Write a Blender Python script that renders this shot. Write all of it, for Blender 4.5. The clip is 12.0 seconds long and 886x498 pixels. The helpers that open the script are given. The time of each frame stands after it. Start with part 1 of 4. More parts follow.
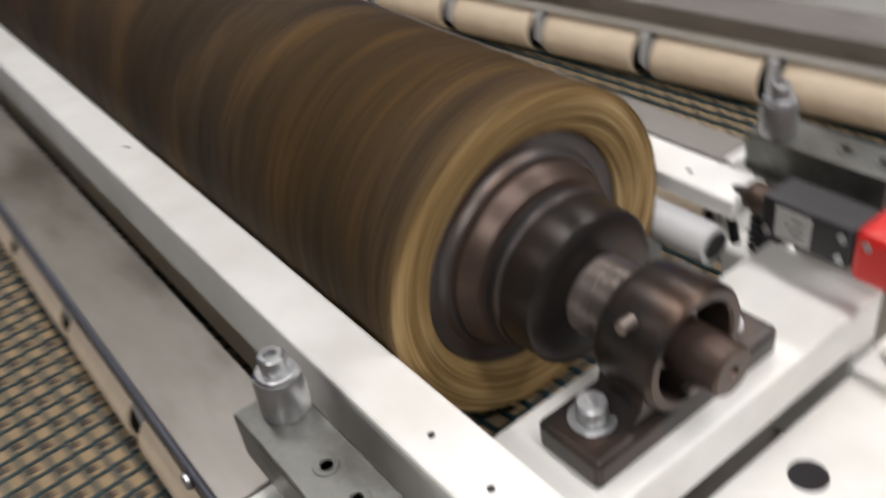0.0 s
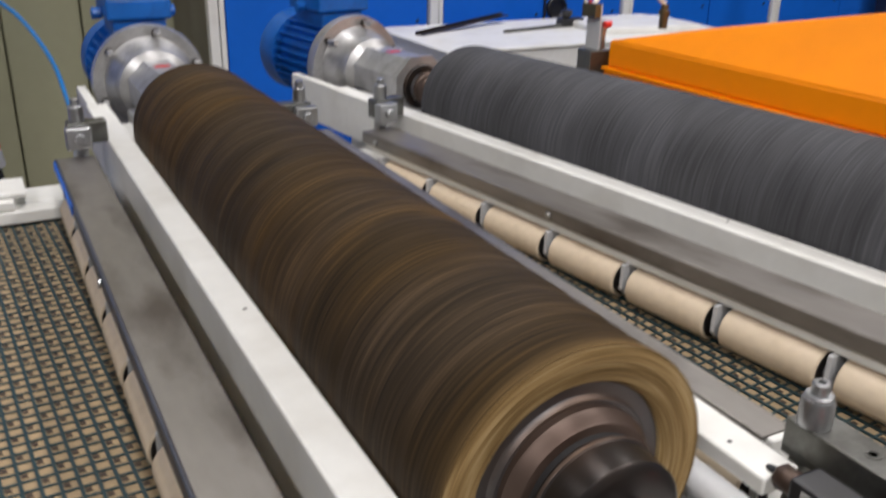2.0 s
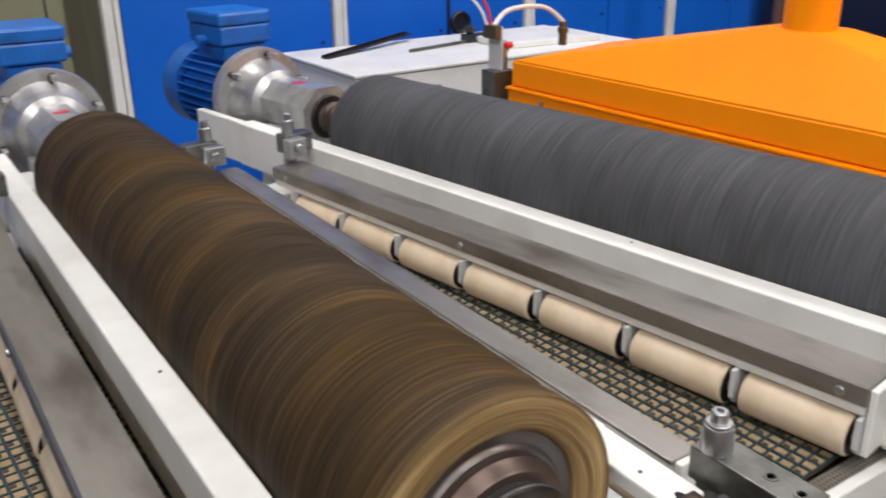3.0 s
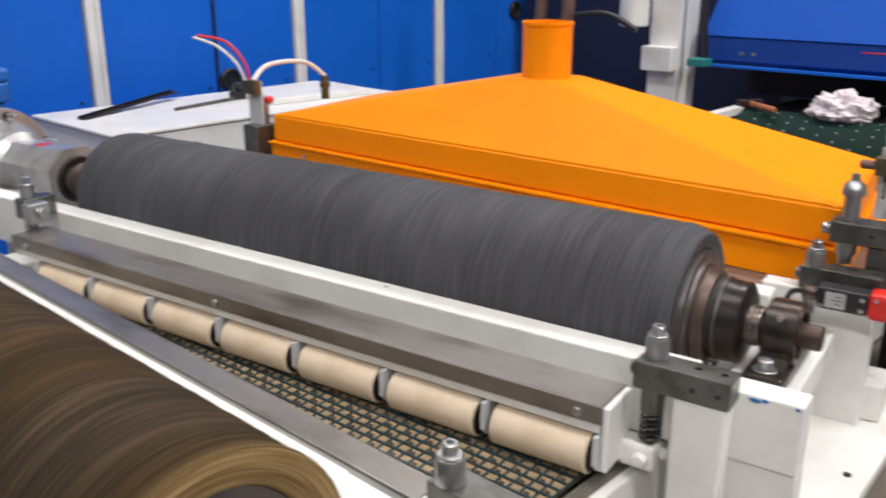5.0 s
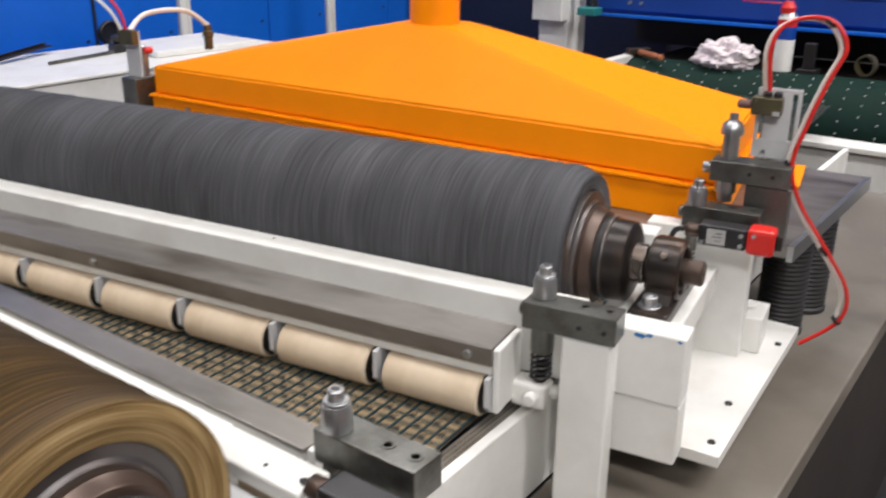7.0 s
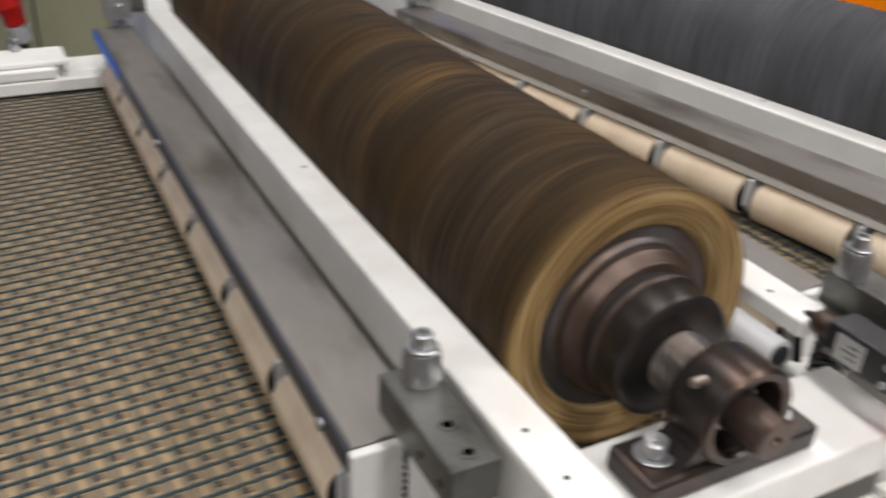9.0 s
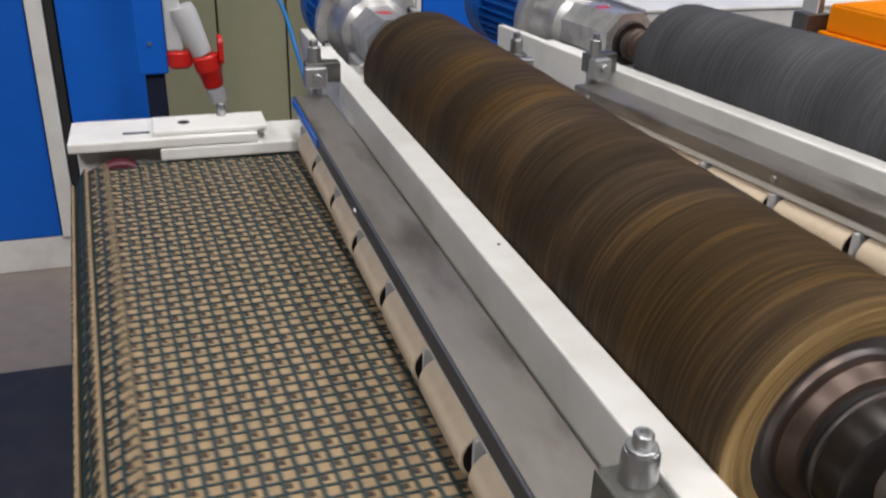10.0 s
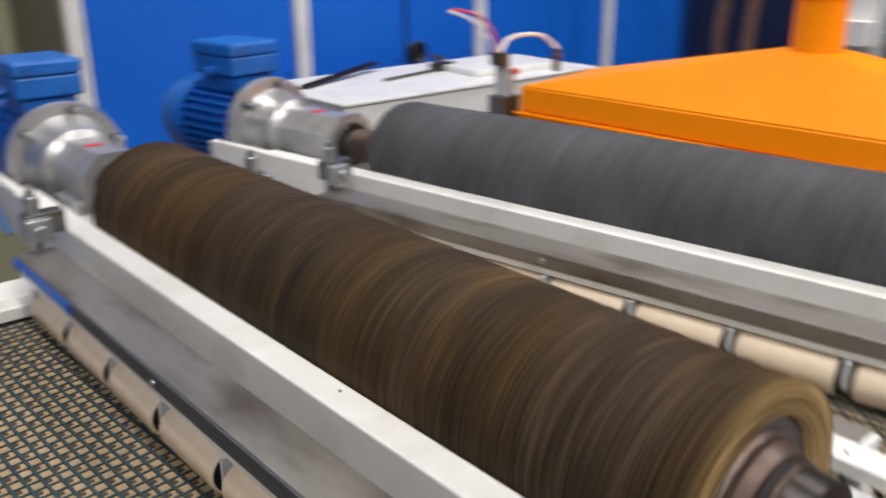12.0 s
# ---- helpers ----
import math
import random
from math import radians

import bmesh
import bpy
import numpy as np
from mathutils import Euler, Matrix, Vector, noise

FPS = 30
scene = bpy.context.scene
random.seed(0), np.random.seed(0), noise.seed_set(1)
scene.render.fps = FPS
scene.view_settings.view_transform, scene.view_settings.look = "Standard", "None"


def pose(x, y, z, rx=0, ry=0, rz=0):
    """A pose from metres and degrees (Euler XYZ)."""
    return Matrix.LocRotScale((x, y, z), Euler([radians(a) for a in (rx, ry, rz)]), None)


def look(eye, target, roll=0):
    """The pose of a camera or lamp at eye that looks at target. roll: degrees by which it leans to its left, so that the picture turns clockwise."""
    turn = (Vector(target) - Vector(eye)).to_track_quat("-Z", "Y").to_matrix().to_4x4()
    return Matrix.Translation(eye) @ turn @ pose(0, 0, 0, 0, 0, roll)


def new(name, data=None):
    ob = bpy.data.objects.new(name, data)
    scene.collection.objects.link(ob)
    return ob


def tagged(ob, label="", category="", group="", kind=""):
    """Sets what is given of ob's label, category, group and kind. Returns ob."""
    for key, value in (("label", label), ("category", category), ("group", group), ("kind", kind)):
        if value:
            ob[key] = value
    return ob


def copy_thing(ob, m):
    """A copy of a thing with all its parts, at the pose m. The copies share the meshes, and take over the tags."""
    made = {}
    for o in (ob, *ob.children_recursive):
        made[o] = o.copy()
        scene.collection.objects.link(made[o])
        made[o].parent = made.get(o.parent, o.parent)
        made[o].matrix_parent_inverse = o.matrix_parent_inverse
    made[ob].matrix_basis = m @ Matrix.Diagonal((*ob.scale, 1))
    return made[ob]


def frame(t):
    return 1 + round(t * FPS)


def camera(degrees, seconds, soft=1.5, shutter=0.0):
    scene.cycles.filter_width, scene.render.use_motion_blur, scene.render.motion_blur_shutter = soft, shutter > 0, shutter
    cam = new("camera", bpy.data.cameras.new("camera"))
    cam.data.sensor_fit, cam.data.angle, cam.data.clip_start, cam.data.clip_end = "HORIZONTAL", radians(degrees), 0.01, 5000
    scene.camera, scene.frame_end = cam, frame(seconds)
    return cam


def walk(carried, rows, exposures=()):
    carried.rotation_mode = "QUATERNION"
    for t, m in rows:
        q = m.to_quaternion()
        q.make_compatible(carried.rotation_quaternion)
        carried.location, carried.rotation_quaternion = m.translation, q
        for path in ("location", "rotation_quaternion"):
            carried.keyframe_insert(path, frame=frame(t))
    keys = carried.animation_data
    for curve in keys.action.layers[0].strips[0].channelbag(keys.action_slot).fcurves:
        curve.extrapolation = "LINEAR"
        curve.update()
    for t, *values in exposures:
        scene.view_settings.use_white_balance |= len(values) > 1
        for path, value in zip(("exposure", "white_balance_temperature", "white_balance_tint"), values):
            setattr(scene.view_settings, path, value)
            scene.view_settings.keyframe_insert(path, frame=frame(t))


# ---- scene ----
cam = camera(53.50, 12.0, soft=1.9, shutter=0.7)
PATH = [
    (0, (-0.1100, -0.3304, 1.3436), (0.7706, 1.0431, 0.1869), -9.06),
    (0.5, (-0.1146, -0.3694, 1.3685), (0.6141, 1.2114, 0.3836), -3.23),
    (1, (-0.1396, -0.3744, 1.3503), (0.6810, 1.2190, 0.4627), 0.99),
    (1.5, (-0.1518, -0.3743, 1.3826), (0.6540, 1.2310, 0.5029), 0.92),
    (2, (-0.1512, -0.3956, 1.4007), (0.7236, 1.2385, 0.6493), 1.22),
    (2.5, (-0.1430, -0.4019, 1.4057), (0.7998, 1.2215, 0.7161), 0.55),
    (2.7, (-0.1442, -0.3999, 1.4456), (0.8324, 1.1843, 0.7129), 0.27),
    (4.3, (-0.0909, -0.4313, 1.4397), (1.1669, 0.9768, 0.7799), -0.68),
    (4.5, (-0.0952, -0.4298, 1.4250), (1.2078, 0.9496, 0.7930), 0.15),
    (5, (-0.0867, -0.4449, 1.4351), (1.3086, 0.8460, 0.8133), -0.03),
    (5.5, (-0.0731, -0.4502, 1.4331), (1.4190, 0.7209, 0.7990), 0.36),
    (6, (-0.0569, -0.4541, 1.4310), (1.4815, 0.6448, 0.7783), 0.45),
    (6.5, (-0.0556, -0.4552, 1.4255), (1.4872, 0.6187, 0.7425), 0.63),
    (6.7, (-0.0574, -0.4539, 1.4217), (1.4815, 0.6219, 0.7331), 0.61),
    (8.3, (-0.1582, -0.4393, 1.3964), (0.9374, 0.9415, 0.4514), 1.36),
    (8.5, (-0.1742, -0.4193, 1.3798), (0.8359, 1.0068, 0.4073), 2.24),
    (9, (-0.2255, -0.4210, 1.3785), (0.6096, 1.1255, 0.4240), 2.66),
    (9.5, (-0.2708, -0.3951, 1.3802), (0.3611, 1.2576, 0.4479), 2.14),
    (10, (-0.2834, -0.3988, 1.4038), (0.2850, 1.3212, 0.5561), 1.73),
    (10.5, (-0.2729, -0.3972, 1.4073), (0.3329, 1.3263, 0.5933), 1.49),
    (11, (-0.2736, -0.4004, 1.4130), (0.3728, 1.3173, 0.6182), 1.48),
    (11.5, (-0.2508, -0.3267, 1.4556), (0.5426, 1.3638, 0.7395), 1.31),
    (12, (-0.3951, -0.2623, 1.4461), (0.8288, 1.1678, 0.7699), -0.47),
]
walk(cam, [(t, look(eye, target, roll)) for t, eye, target, roll in PATH],
     exposures=[(0, -0.22), (1.0, -0.48), (2.0, -0.14), (2.7, 0.02), (4.3, 0.08), (6.7, 0.11), (8.3, -0.10), (9.0, -0.13), (11.0, -0.11), (12.0, 0.08)])

# ---- light ----
world = bpy.data.worlds.new("hall_daylight")
scene.world = world
world.use_nodes = True
world.node_tree.nodes["Background"].inputs[0].default_value = (0.75, 0.85, 1.0, 1)
world.node_tree.nodes["Background"].inputs[1].default_value = 0.02
scene.view_settings.exposure = 0.0


def unseen_ceiling_lamp(x, y, z, power):
    data = bpy.data.lights.new("unseen_ceiling_light", "AREA")
    data.shape, data.size, data.size_y, data.energy = "RECTANGLE", 0.5, 2.6, power
    data.color = (1.0, 0.955, 0.945)
    ob = new("unseen_ceiling_light", data)
    ob.matrix_world = pose(x, y, z)
    return ob


# Added lamps, none in view; powers balance the hood faces and bar sides.
for lx in (-2.6, 0.3, 3.2):
    for ly in (-2.2, 1.6):
        unseen_ceiling_lamp(lx, ly, 4.35, {-2.6: 135, 0.3: 108, 3.2: 155}[lx] if ly < 0 else {-2.6: 24, 0.3: 62, 3.2: 74}[lx])

# ---- materials ----


def mat(name, color, rough=0.5, metal=0.0, vary=0.08, scale=12.0, bump=0.0, bscale=200.0, dirt=None, dirt_amount=0.0, dirt_scale=5.0, stretch=(1, 1, 1), coat=0.0, spec=0.5):
    m = bpy.data.materials.new(name)
    m.use_nodes = True
    nt = m.node_tree
    n, l = nt.nodes, nt.links
    b = n["Principled BSDF"]
    b.inputs["Roughness"].default_value, b.inputs["Metallic"].default_value = rough, metal
    b.inputs["Coat Weight"].default_value = coat
    b.inputs["Specular IOR Level"].default_value = spec
    tc = n.new("ShaderNodeTexCoord")
    mp = n.new("ShaderNodeMapping")
    mp.inputs["Scale"].default_value = stretch
    l.new(tc.outputs["Object"], mp.inputs[0])

    def tex(sc, detail=4.0):
        t = n.new("ShaderNodeTexNoise")
        t.inputs["Scale"].default_value, t.inputs["Detail"].default_value = sc, detail
        l.new(mp.outputs[0], t.inputs["Vector"])
        return t
    big, fine = tex(scale), tex(scale * 9)
    mix = n.new("ShaderNodeMix")
    mix.data_type = "FLOAT"
    mix.inputs[0].default_value = 0.4
    l.new(big.outputs["Fac"], mix.inputs[2])
    l.new(fine.outputs["Fac"], mix.inputs[3])
    rng = n.new("ShaderNodeMapRange")
    rng.inputs[1].default_value, rng.inputs[2].default_value = 0.25, 0.75
    rng.inputs[3].default_value, rng.inputs[4].default_value = 1 - vary * 2, 1 + vary * 2
    l.new(mix.outputs[0], rng.inputs[0])
    hsv = n.new("ShaderNodeHueSaturation")
    hsv.inputs["Color"].default_value = (*color, 1)
    l.new(rng.outputs[0], hsv.inputs["Value"])
    out = hsv.outputs[0]
    if dirt:
        d = tex(dirt_scale, 6.0)
        dr = n.new("ShaderNodeMapRange")
        dr.inputs[1].default_value, dr.inputs[2].default_value = 0.48, 0.68
        dr.inputs[4].default_value = dirt_amount
        l.new(d.outputs["Fac"], dr.inputs[0])
        mc = n.new("ShaderNodeMix")
        mc.data_type = "RGBA"
        l.new(dr.outputs[0], mc.inputs[0])
        l.new(out, mc.inputs[6])
        mc.inputs[7].default_value = (*dirt, 1)
        out = mc.outputs[2]
    l.new(out, b.inputs["Base Color"])
    rr = n.new("ShaderNodeMapRange")
    rr.inputs[3].default_value, rr.inputs[4].default_value = max(0.03, rough - 0.12), min(1, rough + 0.12)
    l.new(big.outputs["Fac"], rr.inputs[0])
    l.new(rr.outputs[0], b.inputs["Roughness"])
    if bump:
        t = tex(bscale, 3.0)
        bp = n.new("ShaderNodeBump")
        bp.inputs["Strength"].default_value, bp.inputs["Distance"].default_value = bump, 0.002
        l.new(t.outputs["Fac"], bp.inputs["Height"])
        l.new(bp.outputs[0], b.inputs["Normal"])
    return m


def bristle_mat(name, dark, mid, light, band=0.5, tip=None):
    """Bristles smeared into rings by the spin, with slanting bands of wear."""
    m = bpy.data.materials.new(name)
    m.use_nodes = True
    nt = m.node_tree
    n, l = nt.nodes, nt.links
    b = n["Principled BSDF"]
    b.inputs["Roughness"].default_value = 0.62
    b.inputs["Specular IOR Level"].default_value = 0.05
    tc = n.new("ShaderNodeTexCoord")

    def tex(stretch, sc, detail):
        mp = n.new("ShaderNodeMapping")
        mp.inputs["Scale"].default_value = stretch
        l.new(tc.outputs["Object"], mp.inputs[0])
        t = n.new("ShaderNodeTexNoise")
        t.inputs["Scale"].default_value, t.inputs["Detail"].default_value = sc, detail
        l.new(mp.outputs[0], t.inputs["Vector"])
        return t.outputs["Fac"]
    ring = tex((2.2, 46, 2.2), 6.0, 5.0)
    wide = tex((2.0, 9, 2.0), 2.2, 3.0)
    mx = n.new("ShaderNodeMix")
    mx.data_type = "FLOAT"
    mx.inputs[0].default_value = band
    l.new(ring, mx.inputs[2])
    l.new(wide, mx.inputs[3])
    cr = n.new("ShaderNodeValToRGB")
    cr.color_ramp.elements[0].position, cr.color_ramp.elements[0].color = 0.28, (*dark, 1)
    cr.color_ramp.elements[1].position, cr.color_ramp.elements[1].color = 0.80, (*light, 1)
    e = cr.color_ramp.elements.new(0.52)
    e.color = (*mid, 1)
    l.new(mx.outputs[0], cr.inputs[0])
    tone = tex((1.5, 2.4, 1.5), 3.2, 2.0)
    tr = n.new("ShaderNodeMapRange")
    tr.inputs[1].default_value, tr.inputs[2].default_value = 0.35, 0.65
    tr.inputs[3].default_value, tr.inputs[4].default_value = (0.84, 1.18) if tip else (0.94, 1.05)
    l.new(tone, tr.inputs[0])
    hs = n.new("ShaderNodeHueSaturation")
    l.new(tr.outputs[0], hs.inputs["Value"])
    l.new(tr.outputs[0], hs.inputs["Saturation"])
    l.new(cr.outputs[0], hs.inputs["Color"])
    out = hs.outputs[0]
    if tip:
        sep = n.new("ShaderNodeSeparateXYZ")
        l.new(tc.outputs["Object"], sep.inputs[0])
        mr = n.new("ShaderNodeMapRange")
        mr.inputs[1].default_value, mr.inputs[2].default_value = 0.046, 0.024
        mr.inputs[4].default_value = 0.40
        mr.interpolation_type = "SMOOTHSTEP"
        l.new(sep.outputs["Y"], mr.inputs[0])
        ml = n.new("ShaderNodeMath")
        ml.operation = "MULTIPLY"
        l.new(mr.outputs[0], ml.inputs[0])
        rr = n.new("ShaderNodeMapRange")
        rr.inputs[1].default_value, rr.inputs[2].default_value = 0.3, 0.6
        rr.inputs[3].default_value = 0.35
        l.new(ring, rr.inputs[0])
        l.new(rr.outputs[0], ml.inputs[1])
        mt = n.new("ShaderNodeMix")
        mt.data_type = "RGBA"
        l.new(ml.outputs[0], mt.inputs[0])
        l.new(out, mt.inputs[6])
        mt.inputs[7].default_value = (*tip, 1)
        out = mt.outputs[2]
    l.new(out, b.inputs["Base Color"])
    bp = n.new("ShaderNodeBump")
    bp.inputs["Strength"].default_value, bp.inputs["Distance"].default_value = 0.18, 0.001
    l.new(ring, bp.inputs["Height"])
    l.new(bp.outputs[0], b.inputs["Normal"])
    return m


WHITE = mat("white_paint", (0.78, 0.78, 0.75), 0.38, vary=0.03, scale=6, bump=0.05, bscale=350, dirt=(0.45, 0.42, 0.36), dirt_amount=0.25, dirt_scale=9)
PLATE = mat("grey_white_plate", (0.150, 0.132, 0.108), 0.42, vary=0.05, scale=5, bump=0.05, dirt=(0.3, 0.29, 0.26), dirt_amount=0.3, dirt_scale=6)
STEEL = mat("raw_steel_strip", (0.28, 0.262, 0.245), 0.36, metal=0.7, vary=0.10, scale=7, dirt=(0.095, 0.078, 0.065), dirt_amount=0.85, dirt_scale=13, stretch=(1, 0.35, 1))
BLOCK = mat("machined_steel", (0.17, 0.172, 0.16), 0.36, metal=0.8, vary=0.12, scale=25, bump=0.1, dirt=(0.05, 0.045, 0.035), dirt_amount=0.7, dirt_scale=20)
ZINC = mat("zinc_plating", (0.42, 0.43, 0.44), 0.33, metal=0.9, vary=0.07, scale=30)
DARKSTEEL = mat("oiled_dark_steel", (0.045, 0.04, 0.038), 0.33, metal=0.7, vary=0.15, scale=20, dirt=(0.11, 0.06, 0.035), dirt_amount=0.5, dirt_scale=25)
HUB = mat("worn_hub_steel", (0.135, 0.126, 0.126), 0.42, metal=0.7, vary=0.14, scale=10, dirt=(0.12, 0.066, 0.034), dirt_amount=0.8, dirt_scale=14, stretch=(1, 8, 1))
SHAFT = mat("ground_shaft_steel", (0.42, 0.38, 0.35), 0.28, metal=0.9, vary=0.12, scale=18, dirt=(0.2, 0.11, 0.07), dirt_amount=0.4, dirt_scale=30)
BLUED = mat("blued_steel_edge", (0.085, 0.092, 0.115), 0.42, metal=0.5, vary=0.15, scale=20)
RUST = mat("brown_oxide_steel", (0.105, 0.074, 0.060), 0.42, metal=0.6, vary=0.2, scale=22, dirt=(0.06, 0.035, 0.025), dirt_amount=0.8, dirt_scale=34)
CREAM = mat("cream_rubber", (0.68, 0.565, 0.42), 0.5, vary=0.05, scale=9, bump=0.06, bscale=300, dirt=(0.42, 0.32, 0.2), dirt_amount=0.4, dirt_scale=16)
RUBBER = mat("black_rubber", (0.02, 0.02, 0.021), 0.5, vary=0.15, scale=15)
BLUE = mat("blue_enamel", (0.006, 0.125, 0.61), 0.42, spec=0.3, vary=0.04, scale=3, bump=0.04, bscale=180)
MOTORBLUE = mat("motor_blue_paint", (0.008, 0.13, 0.50), 0.36, vary=0.08, scale=14, bump=0.06, dirt=(0.01, 0.05, 0.2), dirt_amount=0.4, dirt_scale=20)
DEEPBLUE = mat("deep_blue_paint", (0.005, 0.056, 0.34), 0.4, vary=0.05, scale=4)
# Navy taken nearly to black, so the shade of the recess is in the colour.
NAVY = mat("navy_shade", (0.003, 0.007, 0.03), 0.6, vary=0.1, scale=4)
ORANGE = mat("orange_enamel", (0.92, 0.275, 0.0), 0.5, spec=0.16, vary=0.025, scale=3, bump=0.04, bscale=160)
CASTALU = mat("cast_aluminium", (0.52, 0.52, 0.52), 0.36, metal=0.75, vary=0.1, scale=18, bump=0.15, bscale=260, dirt=(0.25, 0.24, 0.22), dirt_amount=0.4, dirt_scale=25)
KHAKI = mat("khaki_wall_panel", (0.36, 0.36, 0.24), 0.6, vary=0.04, scale=2, bump=0.05)
CONCRETE = mat("worn_concrete", (0.24, 0.205, 0.18), 0.55, vary=0.12, scale=2.2, bump=0.2, bscale=90, dirt=(0.16, 0.13, 0.11), dirt_amount=0.6, dirt_scale=1.3)
# Dark grey chosen so the unseen ceiling and walls bounce little light.
CEIL = mat("hall_grey_paint", (0.18, 0.18, 0.176), 0.8, vary=0.04, scale=1)
TAN = mat("tan_belt_rubber", (0.31, 0.225, 0.128), 0.75, vary=0.14, scale=45, bump=0.25, bscale=500, dirt=(0.19, 0.145, 0.09), dirt_amount=0.45, dirt_scale=60)
TEAL = mat("teal_belt_rib", (0.008, 0.031, 0.038), 0.5, vary=0.15, scale=60)
NUB = mat("dark_brown_nub", (0.045, 0.028, 0.018), 0.6, vary=0.25, scale=70)
MAROON = mat("maroon_roller", (0.10, 0.02, 0.03), 0.45, vary=0.1, scale=12)
RED = mat("red_plastic", (0.62, 0.02, 0.015), 0.35, vary=0.05, scale=20)
BLACKP = mat("black_plastic", (0.015, 0.015, 0.017), 0.4, vary=0.1, scale=20)
SILVERLBL = mat("silver_label", (0.42, 0.42, 0.41), 0.35, vary=0.1, scale=60)
GREY = mat("light_grey_plastic", (0.58, 0.59, 0.60), 0.4, vary=0.04, scale=14)
OLIVE = mat("olive_brass_valve", (0.12, 0.105, 0.06), 0.4, metal=0.6, vary=0.12, scale=40)
HOSEWHITE = mat("clear_white_hose", (0.72, 0.70, 0.64), 0.3, vary=0.04, scale=30)
HOSEBLUE = mat("blue_air_hose", (0.01, 0.16, 0.45), 0.35, vary=0.05, scale=30)
GREEN = mat("dark_green_sleeve", (0.006, 0.022, 0.017), 0.72, spec=0.15, vary=0.15, scale=10, bump=0.2, bscale=120)
PAPER = mat("crumpled_rag", (0.72, 0.66, 0.68), 0.85, vary=0.1, scale=25, dirt=(0.35, 0.25, 0.35), dirt_amount=0.5, dirt_scale=40)
BROWN = mat("brown_strap", (0.14, 0.075, 0.06), 0.6, vary=0.2, scale=25)
# Near-black brown: holds the shade below the ledge and under the guard.
GLOOM = mat("brown_shade", (0.018, 0.013, 0.011), 0.7, vary=0.2, scale=6)
GUARDBLUE = mat("guard_blue_paint", (0.004, 0.065, 0.36), 0.65, vary=0.05, scale=4, spec=0.15)
WOODH = mat("hammer_handle_wood", (0.35, 0.12, 0.05), 0.5, vary=0.1, scale=20)
TEALPAINT = mat("teal_fitting", (0.02, 0.2, 0.2), 0.4, vary=0.1, scale=20)
BRISTLE1 = bristle_mat("brown_bristles", (0.014, 0.0115, 0.0078), (0.049, 0.033, 0.018), (0.158, 0.096, 0.043), 0.40, (0.26, 0.17, 0.075))
BRISTLE2 = bristle_mat("grey_bristles", (0.046, 0.047, 0.051), (0.074, 0.075, 0.081), (0.125, 0.127, 0.135), 0.30, (0.10, 0.10, 0.108))


def fibre_mat(name, dark, mid, light):
    """Fanned fibre ends, drawn out into rings round the shaft by the spin."""
    m = bpy.data.materials.new(name)
    m.use_nodes = True
    n, l = m.node_tree.nodes, m.node_tree.links
    b = n["Principled BSDF"]
    b.inputs["Roughness"].default_value, b.inputs["Specular IOR Level"].default_value = 0.6, 0.2
    tc, sep = n.new("ShaderNodeTexCoord"), n.new("ShaderNodeSeparateXYZ")
    l.new(tc.outputs["Object"], sep.inputs[0])
    flat = n.new("ShaderNodeCombineXYZ")
    l.new(sep.outputs["X"], flat.inputs[0])
    l.new(sep.outputs["Z"], flat.inputs[1])
    far = n.new("ShaderNodeVectorMath")
    far.operation = "LENGTH"
    l.new(flat.outputs[0], far.inputs[0])

    def rings(radial, around, detail):
        c = n.new("ShaderNodeCombineXYZ")
        for k, (sock, f) in enumerate(((far.outputs["Value"], radial), (sep.outputs["X"], around), (sep.outputs["Z"], around))):
            mu = n.new("ShaderNodeMath")
            mu.operation = "MULTIPLY"
            mu.inputs[1].default_value = f
            l.new(sock, mu.inputs[0])
            l.new(mu.outputs[0], c.inputs[k])
        t = n.new("ShaderNodeTexNoise")
        t.inputs["Scale"].default_value, t.inputs["Detail"].default_value = 1.0, detail
        l.new(c.outputs[0], t.inputs["Vector"])
        return t.outputs["Fac"]
    mx = n.new("ShaderNodeMix")
    mx.data_type = "FLOAT"
    mx.inputs[0].default_value = 0.45
    l.new(rings(420, 22, 4.0), mx.inputs[2])
    l.new(rings(110, 16, 3.0), mx.inputs[3])
    cr = n.new("ShaderNodeValToRGB")
    cr.color_ramp.elements[0].position, cr.color_ramp.elements[0].color = 0.34, (*dark, 1)
    cr.color_ramp.elements[1].position, cr.color_ramp.elements[1].color = 0.68, (*light, 1)
    cr.color_ramp.elements.new(0.52).color = (*mid, 1)
    l.new(mx.outputs[0], cr.inputs[0])
    l.new(cr.outputs[0], b.inputs["Base Color"])
    return m


FIBRE = fibre_mat("golden_fibre_ends", (0.115, 0.066, 0.022), (0.34, 0.225, 0.095), (0.60, 0.46, 0.25))
FIBRE2 = fibre_mat("grey_fibre_ends", (0.07, 0.07, 0.074), (0.15, 0.15, 0.155), (0.26, 0.26, 0.27))

# ---- mesh helpers ----


def box(bm, x0, x1, y0, y1, z0, z1, bevel=0.0, mi=0):
    m = Matrix.LocRotScale(((x0 + x1) / 2, (y0 + y1) / 2, (z0 + z1) / 2), None, (abs(x1 - x0), abs(y1 - y0), abs(z1 - z0)))
    vs = bmesh.ops.create_cube(bm, size=1, matrix=m)["verts"]
    fs = {f for v in vs for f in v.link_faces}
    for f in fs:
        f.material_index = mi
    if bevel:
        es = list({e for v in vs for e in v.link_edges})
        bmesh.ops.bevel(bm, geom=es, offset=bevel, segments=2, affect="EDGES", profile=0.5)
    return bm


